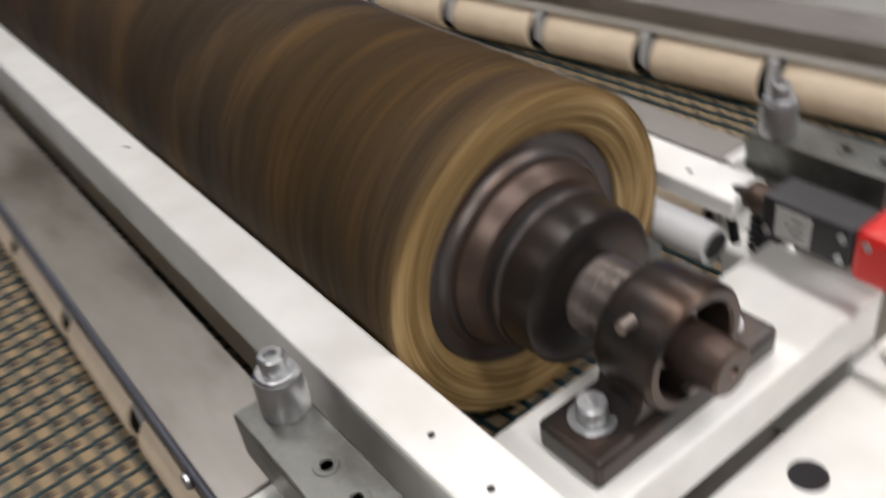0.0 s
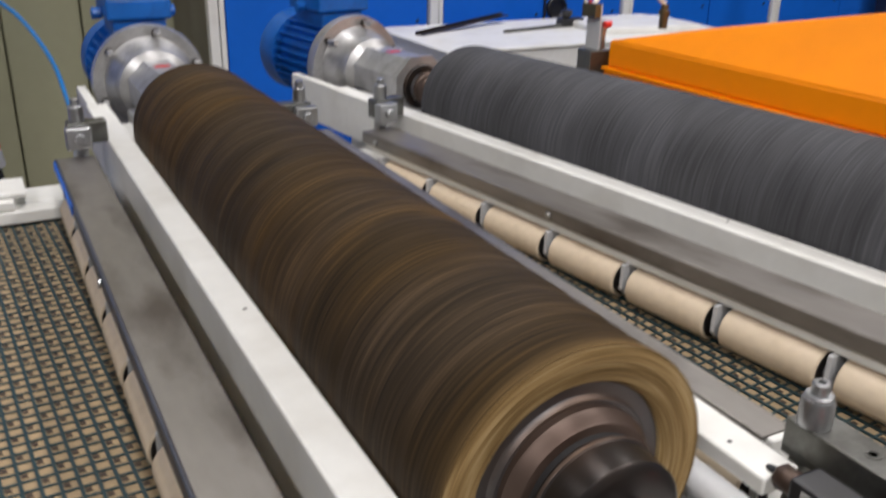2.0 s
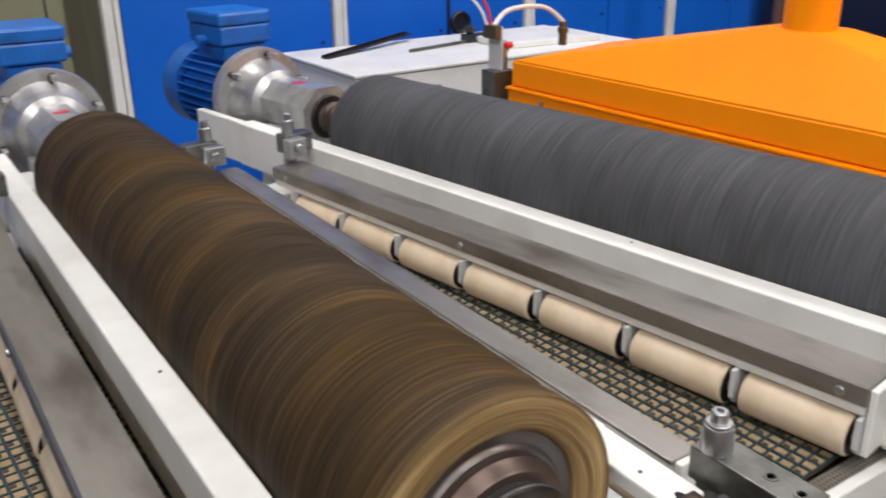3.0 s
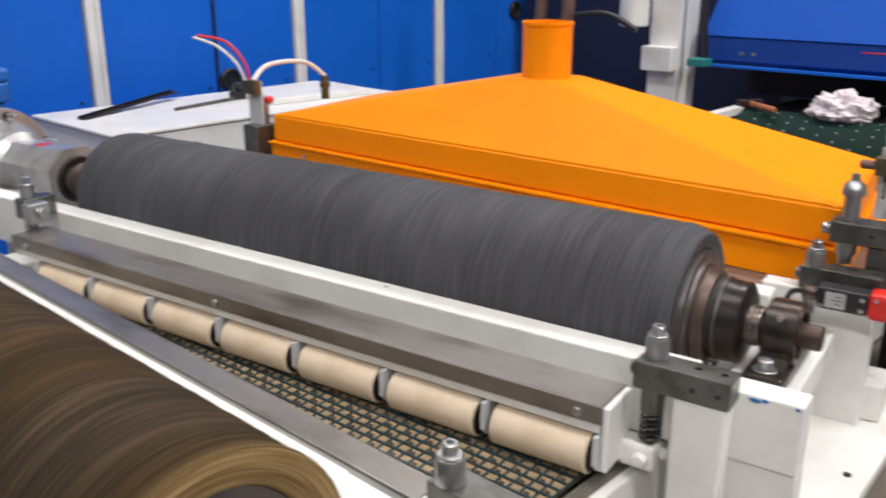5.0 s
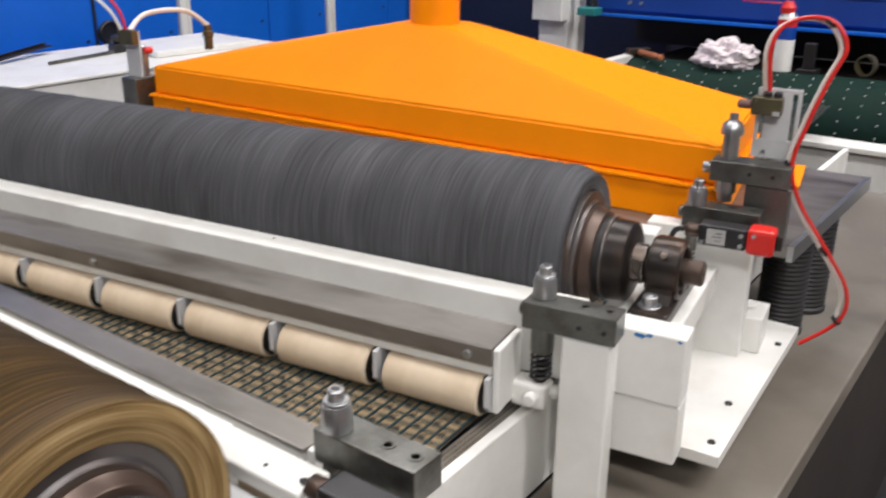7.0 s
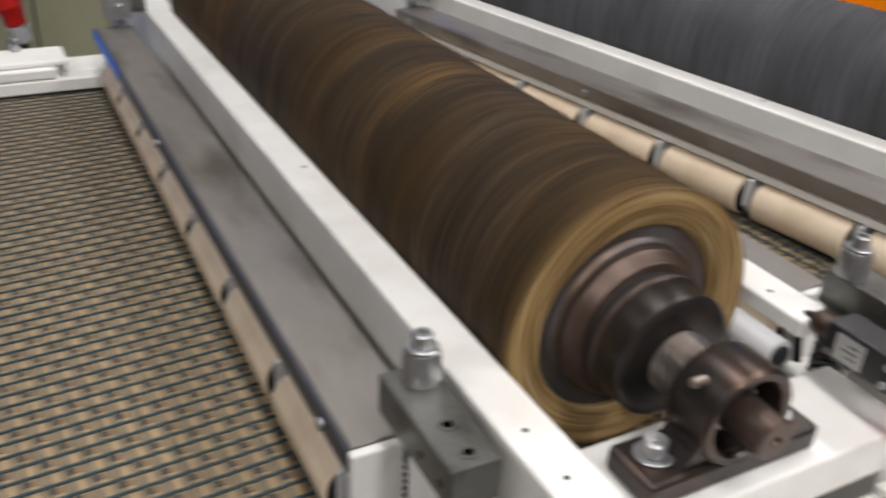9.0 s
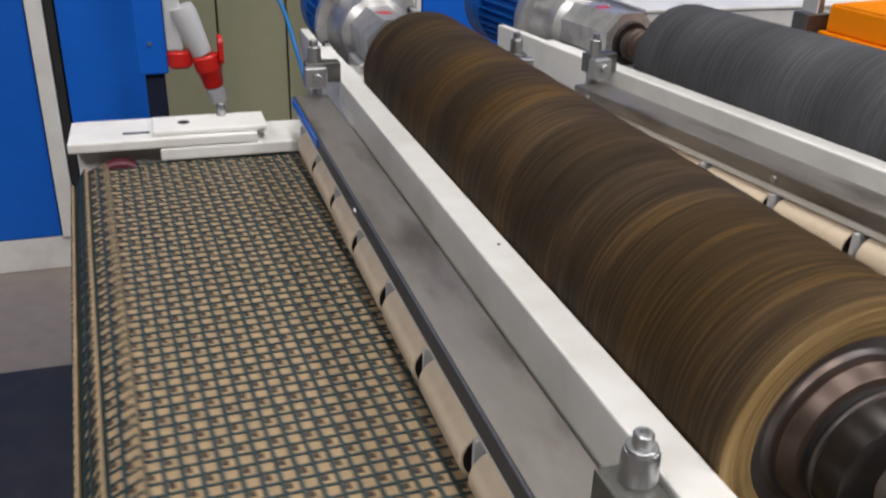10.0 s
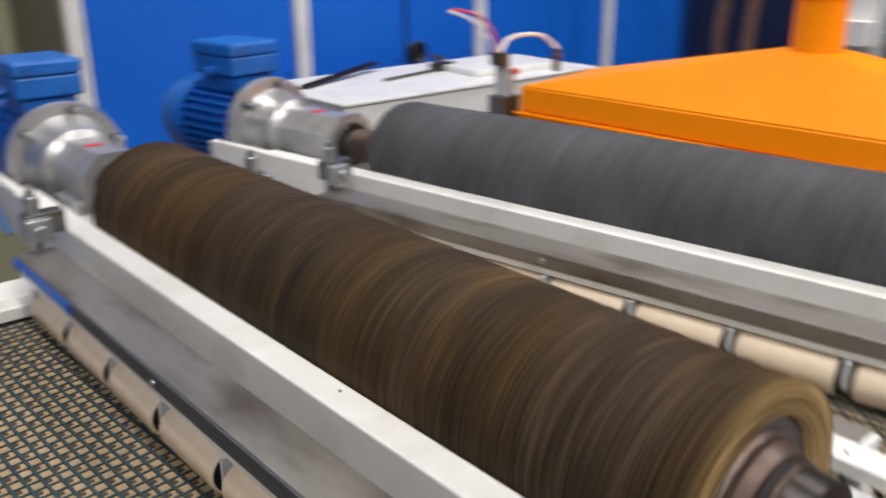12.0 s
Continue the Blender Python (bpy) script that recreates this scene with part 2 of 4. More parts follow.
AXES = {"x": Matrix.Rotation(math.pi / 2, 4, "Y"), "y": Matrix.Rotation(-math.pi / 2, 4, "X"), "z": Matrix.Identity(4)}


def lathe(bm, profile, axis="z", at=(0, 0, 0), seg=32, mi=0, caps=True):
    """A turned body: profile of (height along the axis, radius)."""
    m = Matrix.Translation(at) @ AXES[axis]
    rings = []
    for h, r in profile:
        rings.append([bm.verts.new(m @ Vector((r * math.cos(a), r * math.sin(a), h))) for a in (2 * math.pi * k / seg for k in range(seg))])
    for a, b in zip(rings, rings[1:]):
        for k in range(seg):
            f = bm.faces.new((a[k], a[(k + 1) % seg], b[(k + 1) % seg], b[k]))
            f.material_index, f.smooth = mi, True
    if caps:
        for ring, flip in ((rings[0], True), (rings[-1], False)):
            f = bm.faces.new(ring[::-1] if flip else ring)
            f.material_index = mi
    return bm


def rod(bm, axis, at, r, h0, h1, seg=24, c=0.0, mi=0):
    c = min(c, r * 0.4)
    prof = [(h0, r - c), (h0 + c, r), (h1 - c, r), (h1, r - c)] if c else [(h0, r), (h1, r)]
    return lathe(bm, prof, axis, at, seg, mi)


def hexa(bm, axis, at, r, h0, h1, mi=0):
    return lathe(bm, [(h0, r), (h1 - r * 0.12, r), (h1, r * 0.86)], axis, at, 6, mi)


def prism(bm, pts, axis, h0, h1, mi=0):
    """A plate with the outline pts, pushed from h0 to h1 along the axis."""
    def p(a, b, h):
        return {"x": (h, a, b), "y": (a, h, b), "z": (a, b, h)}[axis]
    lo = [bm.verts.new(p(a, b, h0)) for a, b in pts]
    hi = [bm.verts.new(p(a, b, h1)) for a, b in pts]
    n = len(pts)
    fs = [bm.faces.new(lo), bm.faces.new(hi[::-1])]
    for k in range(n):
        fs.append(bm.faces.new((lo[k], hi[k], hi[(k + 1) % n], lo[(k + 1) % n])))
    for f in fs:
        f.material_index = mi
    bmesh.ops.recalc_face_normals(bm, faces=fs)
    return bm


def sweep(bm, pts, r, seg=10, mi=0):
    """A round hose or wire along smoothed points."""
    pts = [Vector(p) for p in pts]
    path = []
    for i in range(len(pts) - 1):
        p0, p1, p2, p3 = pts[max(i - 1, 0)], pts[i], pts[i + 1], pts[min(i + 2, len(pts) - 1)]
        for k in range(8):
            t = k / 8
            path.append(0.5 * ((2 * p1) + (p2 - p0) * t + (2 * p0 - 5 * p1 + 4 * p2 - p3) * t * t + (3 * p1 - p0 - 3 * p2 + p3) * t ** 3))
    path.append(pts[-1])
    rings, side = [], None
    for i, p in enumerate(path):
        d = (path[min(i + 1, len(path) - 1)] - path[max(i - 1, 0)]).normalized()
        if side is None:
            side = d.orthogonal().normalized()
        side = (side - d * side.dot(d)).normalized()
        up = d.cross(side)
        rings.append([bm.verts.new(p + r * (side * math.cos(a) + up * math.sin(a))) for a in (2 * math.pi * k / seg for k in range(seg))])
    for a, b in zip(rings, rings[1:]):
        for k in range(seg):
            f = bm.faces.new((a[k], a[(k + 1) % seg], b[(k + 1) % seg], b[k]))
            f.material_index, f.smooth = mi, True
    bm.faces.new(rings[0][::-1])
    bm.faces.new(rings[-1])
    return bm


def B():
    return bmesh.new()


def mesh_of(name, bm, mats):
    me = bpy.data.meshes.new(name)
    if isinstance(bm, tuple):
        me.from_pydata(bm[0], [], bm[1])
        me.materials.append(mats)
        return me
    bmesh.ops.recalc_face_normals(bm, faces=bm.faces[:])
    for e in bm.edges:
        if len(e.link_faces) == 2 and e.calc_face_angle() > 0.6:
            e.smooth = False
    bm.to_mesh(me)
    bm.free()
    for m in mats if isinstance(mats, (list, tuple)) else [mats]:
        me.materials.append(m)
    return me


def part(name, bm, material, parent, label=""):
    ob = new(name, mesh_of(name, bm, material))
    ob.parent = parent
    return tagged(ob, label)


def thing(name, label, category, m=None, group="", kind=""):
    ob = new(name)
    ob.empty_display_size = 0.05
    if m is not None:
        ob.matrix_basis = m
    return tagged(ob, label, category, group, kind)


def solid(name, bm, material, label, category, m=None, group="", kind=""):
    ob = new(name, mesh_of(name, bm, material))
    if m is not None:
        ob.matrix_basis = m
    return tagged(ob, label, category, group, kind)


MOVES = []  # (object, rows) for motions()
STATIONS = (Matrix.Identity(4), pose(0.7387, -0.0193, 0, 0, 0, 8.63))
CX, ZC, RB = 0.189, 0.9987, 0.1146
BELT = 0.872

# ---- hall ----
solid("floor", box(B(), -7, 9, -6, 4.2, -0.12, 0), CONCRETE, "worn brown-grey concrete hall floor", "floor", kind="structure")
# Unseen ceiling, added to close the hall; its grey limits the fill light.
solid("ceiling", box(B(), -7, 9, -6, 4.2, 4.5, 4.6), CEIL, "plain dark grey hall ceiling, out of view", "ceiling", kind="structure")
# Thin near-black sheet over the floor, from under the machine to y 1.95.
solid("dark_floor_sheet", box(B(), -1.6, 2.6, -1.4, 1.95, 0.0005, 0.012, 0.004), RUBBER, "thin dark sheet on the floor under the machine", "mat")
back = thing("wall_north", "khaki green wall of upright steel panels", "wall", kind="structure")
for k in range(55):
    x0 = -7 + k * 0.29
    part("wall_panel", box(B(), x0 + 0.003, x0 + 0.287, 3.45, 3.53, 0, 4.5, 0.008), KHAKI, back)
part("wall_backing", box(B(), -7, 9, 3.53, 3.62, 0, 4.5), KHAKI, back)
# Three unseen walls, added to close the hall and hold bounced light down.
solid("wall_south", box(B(), -7, 9, -6.1, -6, 0, 4.5), CEIL, "plain dark grey hall wall, out of view", "wall", kind="structure")
solid("wall_west", box(B(), -7.1, -7, -6, 4.2, 0, 4.5), CEIL, "plain dark grey hall wall, out of view", "wall", kind="structure")
solid("wall_east", box(B(), 9, 9.1, -6, 4.2, 0, 4.5), CEIL, "plain dark grey hall wall, out of view", "wall", kind="structure")


# ---- brush stations ----
def side_bar(root, left, footed=True):
    s = (lambda x: x) if left else (lambda x: 2 * CX - x + 0.029)
    near = -0.15 if left else (-0.02 if not footed else -0.03)
    stop = 0.10 if not footed else near
    if footed and left and root.matrix_basis.translation.x > 0.5:
        stop = -0.021
        part("end_box", box(B(), s(0.034), s(0.0735), -0.146, -0.0215, 0.893, 0.9800, 0.0025), WHITE, root, "white end box with paint smears")
    bm = box(B(), s(0.033), s(0.0735), stop, 1.494, 0.893, 0.9884, 0.0025)
    if not footed:
        box(bm, s(0.035), s(0.0735), near, 0.1005, 0.972, 0.9884, 0.0025)
    part("side_bar", bm, WHITE, root)
    part("side_bar_end", box(B(), s(0.037), s(0.056), 1.494, 1.69, 0.893, 0.9884, 0.002), WHITE, root)
    if footed:
        part("bar_foot", box(B(), s(0.0355), s(0.073), near + 0.004, near + 0.14, 0.8155, 0.8925, 0.002), WHITE, root)
    for y in ((0.44,) if root.matrix_basis.translation.x > 0.5 else (-0.09, -0.04, 0.44)) if left else (0.03,):
        part("screw_hole", rod(B(), "z", (s(0.05 + 0.01 * (y > 0)), y, 0), 0.0022, 0.987, 0.9889, 10), BLACKP, root)


def station_frame(m, second):
    root = thing("brush_frame", "white painted steel frame with two long bars round a brush", "machine frame", m, "brush frames")
    side_bar(root, True)
    side_bar(root, False, second)
    part("end_plate", box(B(), 0.0745, 2 * CX - 0.012, -0.118, -0.031, 0.905, 0.945, 0.003), WHITE, root, "white bearing plate")
    part("end_plate", box(B(), 0.0745, 2 * CX - 0.0745, 1.36, 1.49, 0.905, 0.945, 0.003), WHITE, root)
    if second:
        part("bolt_pad", box(B(), 0.405, 0.475, -0.185, -0.105, 0.8005, 0.858, 0.003), WHITE, root)
        part("pad_bolt", rod(B(), "z", (0.442, -0.158, 0), 0.012, 0.858, 0.866, 6, 0.001), WHITE, root)
        rs = random.Random(5)
        for y, w, h, z in ((-0.094, 0.016, 0.008, 0.9735), (-0.104, 0.010, 0.005, 0.9755), (-0.139, 0.007, 0.004, 0.9755)):
            pts = [(y + w * math.cos(a) * rs.uniform(0.5, 1.1) / 2, z + h * math.sin(a) * rs.uniform(0.4, 1.1) / 2) for a in (2 * math.pi * q / 14 for q in range(14))]
            part("marker_stain", prism(B(), pts, "x", 0.0336, 0.0341), HOSEBLUE, root, "smear of blue marker paint")
    else:
        part("base_plate", box(B(), 0.080, 0.46, -0.27, -0.1185, 0.872, 0.886, 0.003), WHITE, root, "white base plate with a round hole")
        part("bolt_pad", box(B(), 0.338, 0.398, -0.160, -0.1190, 0.8862, 0.895, 0.002), WHITE, root)
        part("pad_bolt", rod(B(), "z", (0.366, -0.138, 0), 0.011, 0.895, 0.9015, 16, 0.002), WHITE, root)
        part("plate_hole", rod(B(), "z", (0.245, -0.150, 0), 0.0125, 0.8855, 0.8866, 20), BLACKP, root)
        part("plate_post", box(B(), 0.30, 0.40, -0.25, -0.19, 0.8147, 0.8718, 0.003), WHITE, root)
    return root


def hairs(rng, count, square):
    """Loose bristle tips that stand out of the cylinder, as thin three-sided blades."""
    verts, faces = [], []
    for k in range(count):
        y = 0.026 + 1.176 * rng.random()
        a = 2 * math.pi * rng.random()
        low = 0.0 if square else 0.0115 * max(0, 1 - (y - 0.025) / 0.03) ** 2
        r0, r1 = RB - low - 0.003, RB - low + rng.uniform(0.0005, 0.0040)
        lean, dy, w = rng.gauss(0.0, 0.03), rng.gauss(0, 0.002), 0.0006
        c0, s0, c1, s1 = math.cos(a), math.sin(a), math.cos(a + lean), math.sin(a + lean)
        i = len(verts)
        verts += [(r0 * c0, y - w, r0 * s0), (r0 * c0, y + w, r0 * s0), (r1 * c1, y + dy, r1 * s1)]
        faces.append((i, i + 1, i + 2))
    return verts, faces


def end_hairs(rng, count, rim):
    """Fibre tips that fan out over the near end of the brush."""
    verts, faces = [], []
    for k in range(count):
        a = 2 * math.pi * rng.random()
        r0 = rng.uniform(0.086, rim - 0.006)
        r1 = min(rim + 0.003, r0 + rng.uniform(0.010, 0.022))
        y = 0.0265 - rng.uniform(0.0, 0.0028)
        lean, w = rng.gauss(-0.10, 0.06), 0.0007
        c0, s0, c1, s1 = math.cos(a), math.sin(a), math.cos(a + lean), math.sin(a + lean)
        i = len(verts)
        verts += [(r0 * c0 + w * s0, 0.0275, r0 * s0 - w * c0), (r0 * c0 - w * s0, 0.0275, r0 * s0 + w * c0), (r1 * c1, y, r1 * s1)]
        faces.append((i, i + 1, i + 2))
    return verts, faces


def brush(m, bristles, fibre, label):
    """A long spiral-wound cylinder brush on its steel hub and shaft; origin on its axis."""
    rng = random.Random(3)
    root = thing("cylinder_brush", label, "industrial brush", m @ pose(CX, 0, ZC), "cylinder brushes")
    bm = B()
    n, seg = 150, 72
    prof = []
    for k in range(n + 1):
        y = 0.025 + 1.180 * k / n
        round_off = max(0, 1 - (y - 0.025) / 0.03)
        flare = (0.0012 * round_off if bristles is BRISTLE1 else -0.0115 * round_off ** 2) - 0.006 * max(0, 1 - (1.205 - y) / 0.024) ** 2
        prof.append((y, RB + flare + 0.0007 * rng.uniform(-1, 1)))
    m_y = AXES["y"]
    rings = [[bm.verts.new(m_y @ Vector(((r + 0.0009 * rng.uniform(-1, 1)) * math.cos(a), (r + 0.0009 * rng.uniform(-1, 1)) * math.sin(a), h)))
              for a in (2 * math.pi * j / seg for j in range(seg))] for h, r in prof]
    for a, b in zip(rings, rings[1:]):
        for j in range(seg):
            bm.faces.new((a[j], a[(j + 1) % seg], b[(j + 1) % seg], b[j])).smooth = True
    part("bristles", bm, bristles, root)
    tagged(part("tip_fringe", hairs(rng, 15000, bristles is BRISTLE1), bristles, root, "loose outer bristle tips"), kind="stuff")
    tagged(part("end_fringe", end_hairs(rng, 5200, RB if bristles is BRISTLE1 else RB - 0.010), fibre, root, "loose bright fibre tips"), kind="stuff")
    edge = 0.0006 if bristles is BRISTLE1 else -0.0105
    bm = lathe(B(), [(0.0450, 0.0820), (0.0320, 0.0836), (0.0290, 0.0875), (0.0268, 0.095), (0.0256, RB - 0.012), (0.0252, RB - 0.0108), (0.0256, RB + edge)], "y", seg=72, caps=False)
    part("bristle_end", bm, fibre, root, "bright fanned fibre ends")
    part("bristle_end", lathe(B(), [(1.18, 0.08), (1.204, 0.09), (1.2045, RB - 0.0062)], "y", seg=72, caps=False), fibre, root)
    out = -0.0045 if bristles is BRISTLE1 else -0.017

    def stepped(profile):
        return lathe(B(), [(h + out, r) for h, r in profile], "y", seg=72)
    bm = stepped([(0.070, 0.03), (0.070, 0.081), (0.0410, 0.0832), (0.0392, 0.0824), (0.0398, 0.0725), (0.0386, 0.0706), (0.0352, 0.0690), (0.0352, 0.0665), (0.0352, 0.03)])
    part("hub", bm, HUB, root, "worn grey and brown steel hub")
    part("hub_band", stepped([(0.0351, 0.0662), (0.0300, 0.0662), (0.0285, 0.0645), (0.0205, 0.0612), (0.0185, 0.0596), (0.0178, 0.0566), (0.0178, 0.03)]), RUST, root, "rust brown raised band")
    part("groove_ring", stepped([(0.0112, 0.03), (0.0112, 0.0530), (0.0177, 0.0530), (0.0177, 0.03)]), RUBBER, root, "black groove ring")
    bm = stepped([(0.0110, 0.03), (0.0110, 0.0545), (0.0095, 0.0552), (0.0060, 0.0550), (0.0048, 0.0536), (-0.0190, 0.0524), (-0.0205, 0.0510), (-0.0240, 0.0440), (-0.0240, 0.02)])
    part("lock_nut", bm, DARKSTEEL, root, "oiled black lock nut")
    # The highlight on the nut rim is put in as a ring of lighter steel.
    part("nut_edge", lathe(B(), [(0.0090 + out, 0.0555), (0.0068 + out, 0.0555), (0.0060 + out, 0.0551)], "y", seg=64, caps=False), HUB, root, "lighter ring as the highlight along the nut edge")
    prof = [(-0.0235, 0.02)]
    for k in range(16):
        prof += [(-0.0255 - k * 0.0019, 0.0262), (-0.0265 - k * 0.0019, 0.0249)]
    prof += [(-0.0565, 0.025), (-0.0575, 0.018)]
    part("threaded_collar", lathe(B(), prof[::-1], "y", seg=36), SHAFT, root, "threaded steel collar")
    bm = lathe(B(), [(-0.1240, 0.0), (-0.1240, 0.0022), (-0.1290, 0.0045), (-0.1290, 0.0142), (-0.1272, 0.0160), (-0.0575, 0.0160)], "y", seg=32, caps=False)
    part("shaft", bm, RUST, root, "brown oxidised shaft end with a centre hole")
    prof = [(1.206, 0.05), (1.212, 0.052), (1.225, 0.05), (1.226, 0.034)]
    for k in range(6):
        h = 1.232 + k * 0.019
        prof += [(h, 0.0335), (h + 0.002, 0.0365), (h + 0.010, 0.0370), (h + 0.012, 0.0335)]
    bm = lathe(B(), prof, "y", seg=40)
    part("drive_shaft", bm, RUST, root, "reddish brown ringed drive shaft")
    rows, step = [], 0.08
    spin = -830.0 if bristles is BRISTLE1 else -760.0
    base = root.matrix_basis.copy()
    for k in range(int(12.0 / step) + 1):
        rows.append((k * step, base @ pose(0, 0, 0, 0, spin * k * step, 0)))
    MOVES.append((root, rows))
    return root


def pillow_block(m):
    root = thing("pillow_block", "oily dark cast iron pillow block bearing", "bearing", m, "shaft bearings")
    bm = B()
    box(bm, CX - 0.079, CX + 0.079, -0.105, -0.056, 0.9455, 0.967, 0.004)
    part("foot", bm, DARKSTEEL, root)
    bm = B()
    lathe(bm, [(-0.072, 0.0295), (-0.103, 0.0305), (-0.105, 0.0320), (-0.105, 0.0375), (-0.102, 0.0400), (-0.070, 0.0410), (-0.064, 0.0385), (-0.064, 0.024), (-0.072, 0.024)], "y", (CX, 0, ZC), 48, caps=False)
    prism(bm, [(CX - 0.050, 0.966), (CX - 0.040, 0.978), (CX - 0.036, 0.992), (CX - 0.0335, 0.992), (CX - 0.027, 0.9805), (CX - 0.014, 0.972), (CX + 0.014, 0.972), (CX + 0.027, 0.9805), (CX + 0.0335, 0.992), (CX + 0.036, 0.992), (CX + 0.040, 0.978), (CX + 0.050, 0.966)], "y", -0.100, -0.067)
    part("housing", bm, DARKSTEEL, root, "hollow oily bearing housing")
    bm = lathe(B(), [(-0.088, 0.0163), (-0.088, 0.0200), (-0.082, 0.0225), (-0.074, 0.0235), (-0.074, 0.0163)], "y", (CX, 0, ZC), 32, caps=False)
    part("inner_race", bm, HUB, root)
    part("seal", lathe(B(), [(-0.0755, 0.0230), (-0.0765, 0.0300)], "y", (CX, 0, ZC), 32, caps=False), RUBBER, root, "black bearing seal")
    for k in (0.4, 2.1, 3.9):
        part("set_screw", rod(B(), "y", (CX + 0.0185 * math.cos(k), 0, ZC + 0.0185 * math.sin(k)), 0.0022, -0.0895, -0.0875, 8), ZINC, root)
    for sx in (-0.056, 0.056):
        bm = B()
        rod(bm, "z", (CX + sx, -0.078, 0), 0.0145, 0.967, 0.9695, 20, 0.0006)
        rod(bm, "z", (CX + sx, -0.078, 0), 0.0095, 0.9695, 0.9815, 20, 0.0012)
        hexa(bm, "z", (CX + sx, -0.078, 0), 0.004, 0.981, 0.9822)
        part("foot_bolt", bm, ZINC, root, "zinc plated socket bolt")
    part("grease_nipple", rod(B(), "x", (0, -0.085, ZC + 0.03), 0.004, CX - 0.041, CX - 0.029, 10, 0.001), SHAFT, root)
    return root


def press_beam(m, left, near=0.045, inner=0.006, tuck=0.0):
    """A steel strip with a row of cream rollers beneath it, which press on the belt."""
    s = (lambda x: x) if left else (lambda x: 2 * CX - x)
    root = thing("press_beam", "bare steel press strip over a row of cream rubber rollers", "roller beam", m, "press beams")
    bm = B()
    box(bm, s(-0.0600), s(inner), near, 1.2, 0.9625, 0.967, 0.0012)
    part("steel_strip", bm, STEEL, root, "smeared bare steel strip")
    part("folded_lip", box(B(), s(-0.0635), s(-0.0602), near, 1.2, 0.944, 0.9667, 0.0012), BLUED if near < 0.04 else STEEL, root, "dark folded lip of the strip")
    part("carrier", box(B(), s(-0.0585), s(inner - 0.006), near + 0.002, 1.198, 0.930, 0.962, 0.001), WHITE, root, "white carrier rail")
    part("end_cheek", box(B(), s(-0.0625), s(inner - 0.004), near - 0.009, near - 0.0005, 0.885, 0.966, 0.002), WHITE, root)
    for y in (0.075, 0.665, 1.15):
        bm = rod(B(), "x", (0, y, 0.954), 0.0058, s(-0.0675) if left else s(-0.0635), s(-0.0635) if left else s(-0.0675), 14, 0.0012)
        part("lip_screw", bm, ZINC, root)
    gaps = [0.199 + 0.1555 * k for k in range(7)]
    ends = [0.058] + gaps
    for a, b in zip(ends, ends[1:]):
        y0, y1 = (a + 0.0085 if a > 0.1 else a), b - 0.0155
        yc = (y0 + y1) / 2
        bm = B()
        lathe(bm, [(y0 - yc, 0.019), (y0 - yc, 0.0255), (y0 - yc + 0.002, 0.0275), (y1 - yc - 0.002, 0.0275), (y1 - yc, 0.0255), (y1 - yc, 0.019)], "y", seg=30)
        lathe(bm, [(y0 - yc - 0.0015, 0.011), (y0 - yc - 0.001, 0.0238), (y0 - yc + 0.0005, 0.0238)], "y", seg=24, mi=1, caps=False)
        lathe(bm, [(y1 - yc + 0.0015, 0.011), (y1 - yc + 0.001, 0.0238), (y1 - yc - 0.0005, 0.0238)], "y", seg=24, mi=1, caps=False)
        rod(bm, "y", (0, 0, 0), 0.0095, y0 - yc - 0.003, y1 - yc + 0.003, 16, mi=2)
        ro = part("press_roller", bm, (CREAM, DARKSTEEL, ZINC), root, "cream rubber roller with dark bearing ends")
        base = pose(s(-0.048 + tuck), yc, BELT + 0.0278)
        ro.matrix_basis = base
        MOVES.append((ro, [(k * 0.16, base @ pose(0, 0, 0, 0, 72.0 * k, 0)) for k in range(76)]))
    for y in [0.052] + gaps:
        bm = B()
        prism(bm, [(s(x + 1.6 * tuck), z) for x, z in ((-0.069, 0.9295), (-0.030, 0.9295), (-0.030, 0.894), (-0.038, 0.884), (-0.060, 0.884), (-0.069, 0.894))], "y", y - 0.0065, y - 0.0005)
        part("hanger", bm, GREY, root, "grey roller hanger plate")
        part("axle_screw", rod(B(), "y", (s(-0.048 + tuck), 0, BELT + 0.0278), 0.0062, y - 0.0005, y + 0.006, 12, 0.001), ZINC, root)
    return root


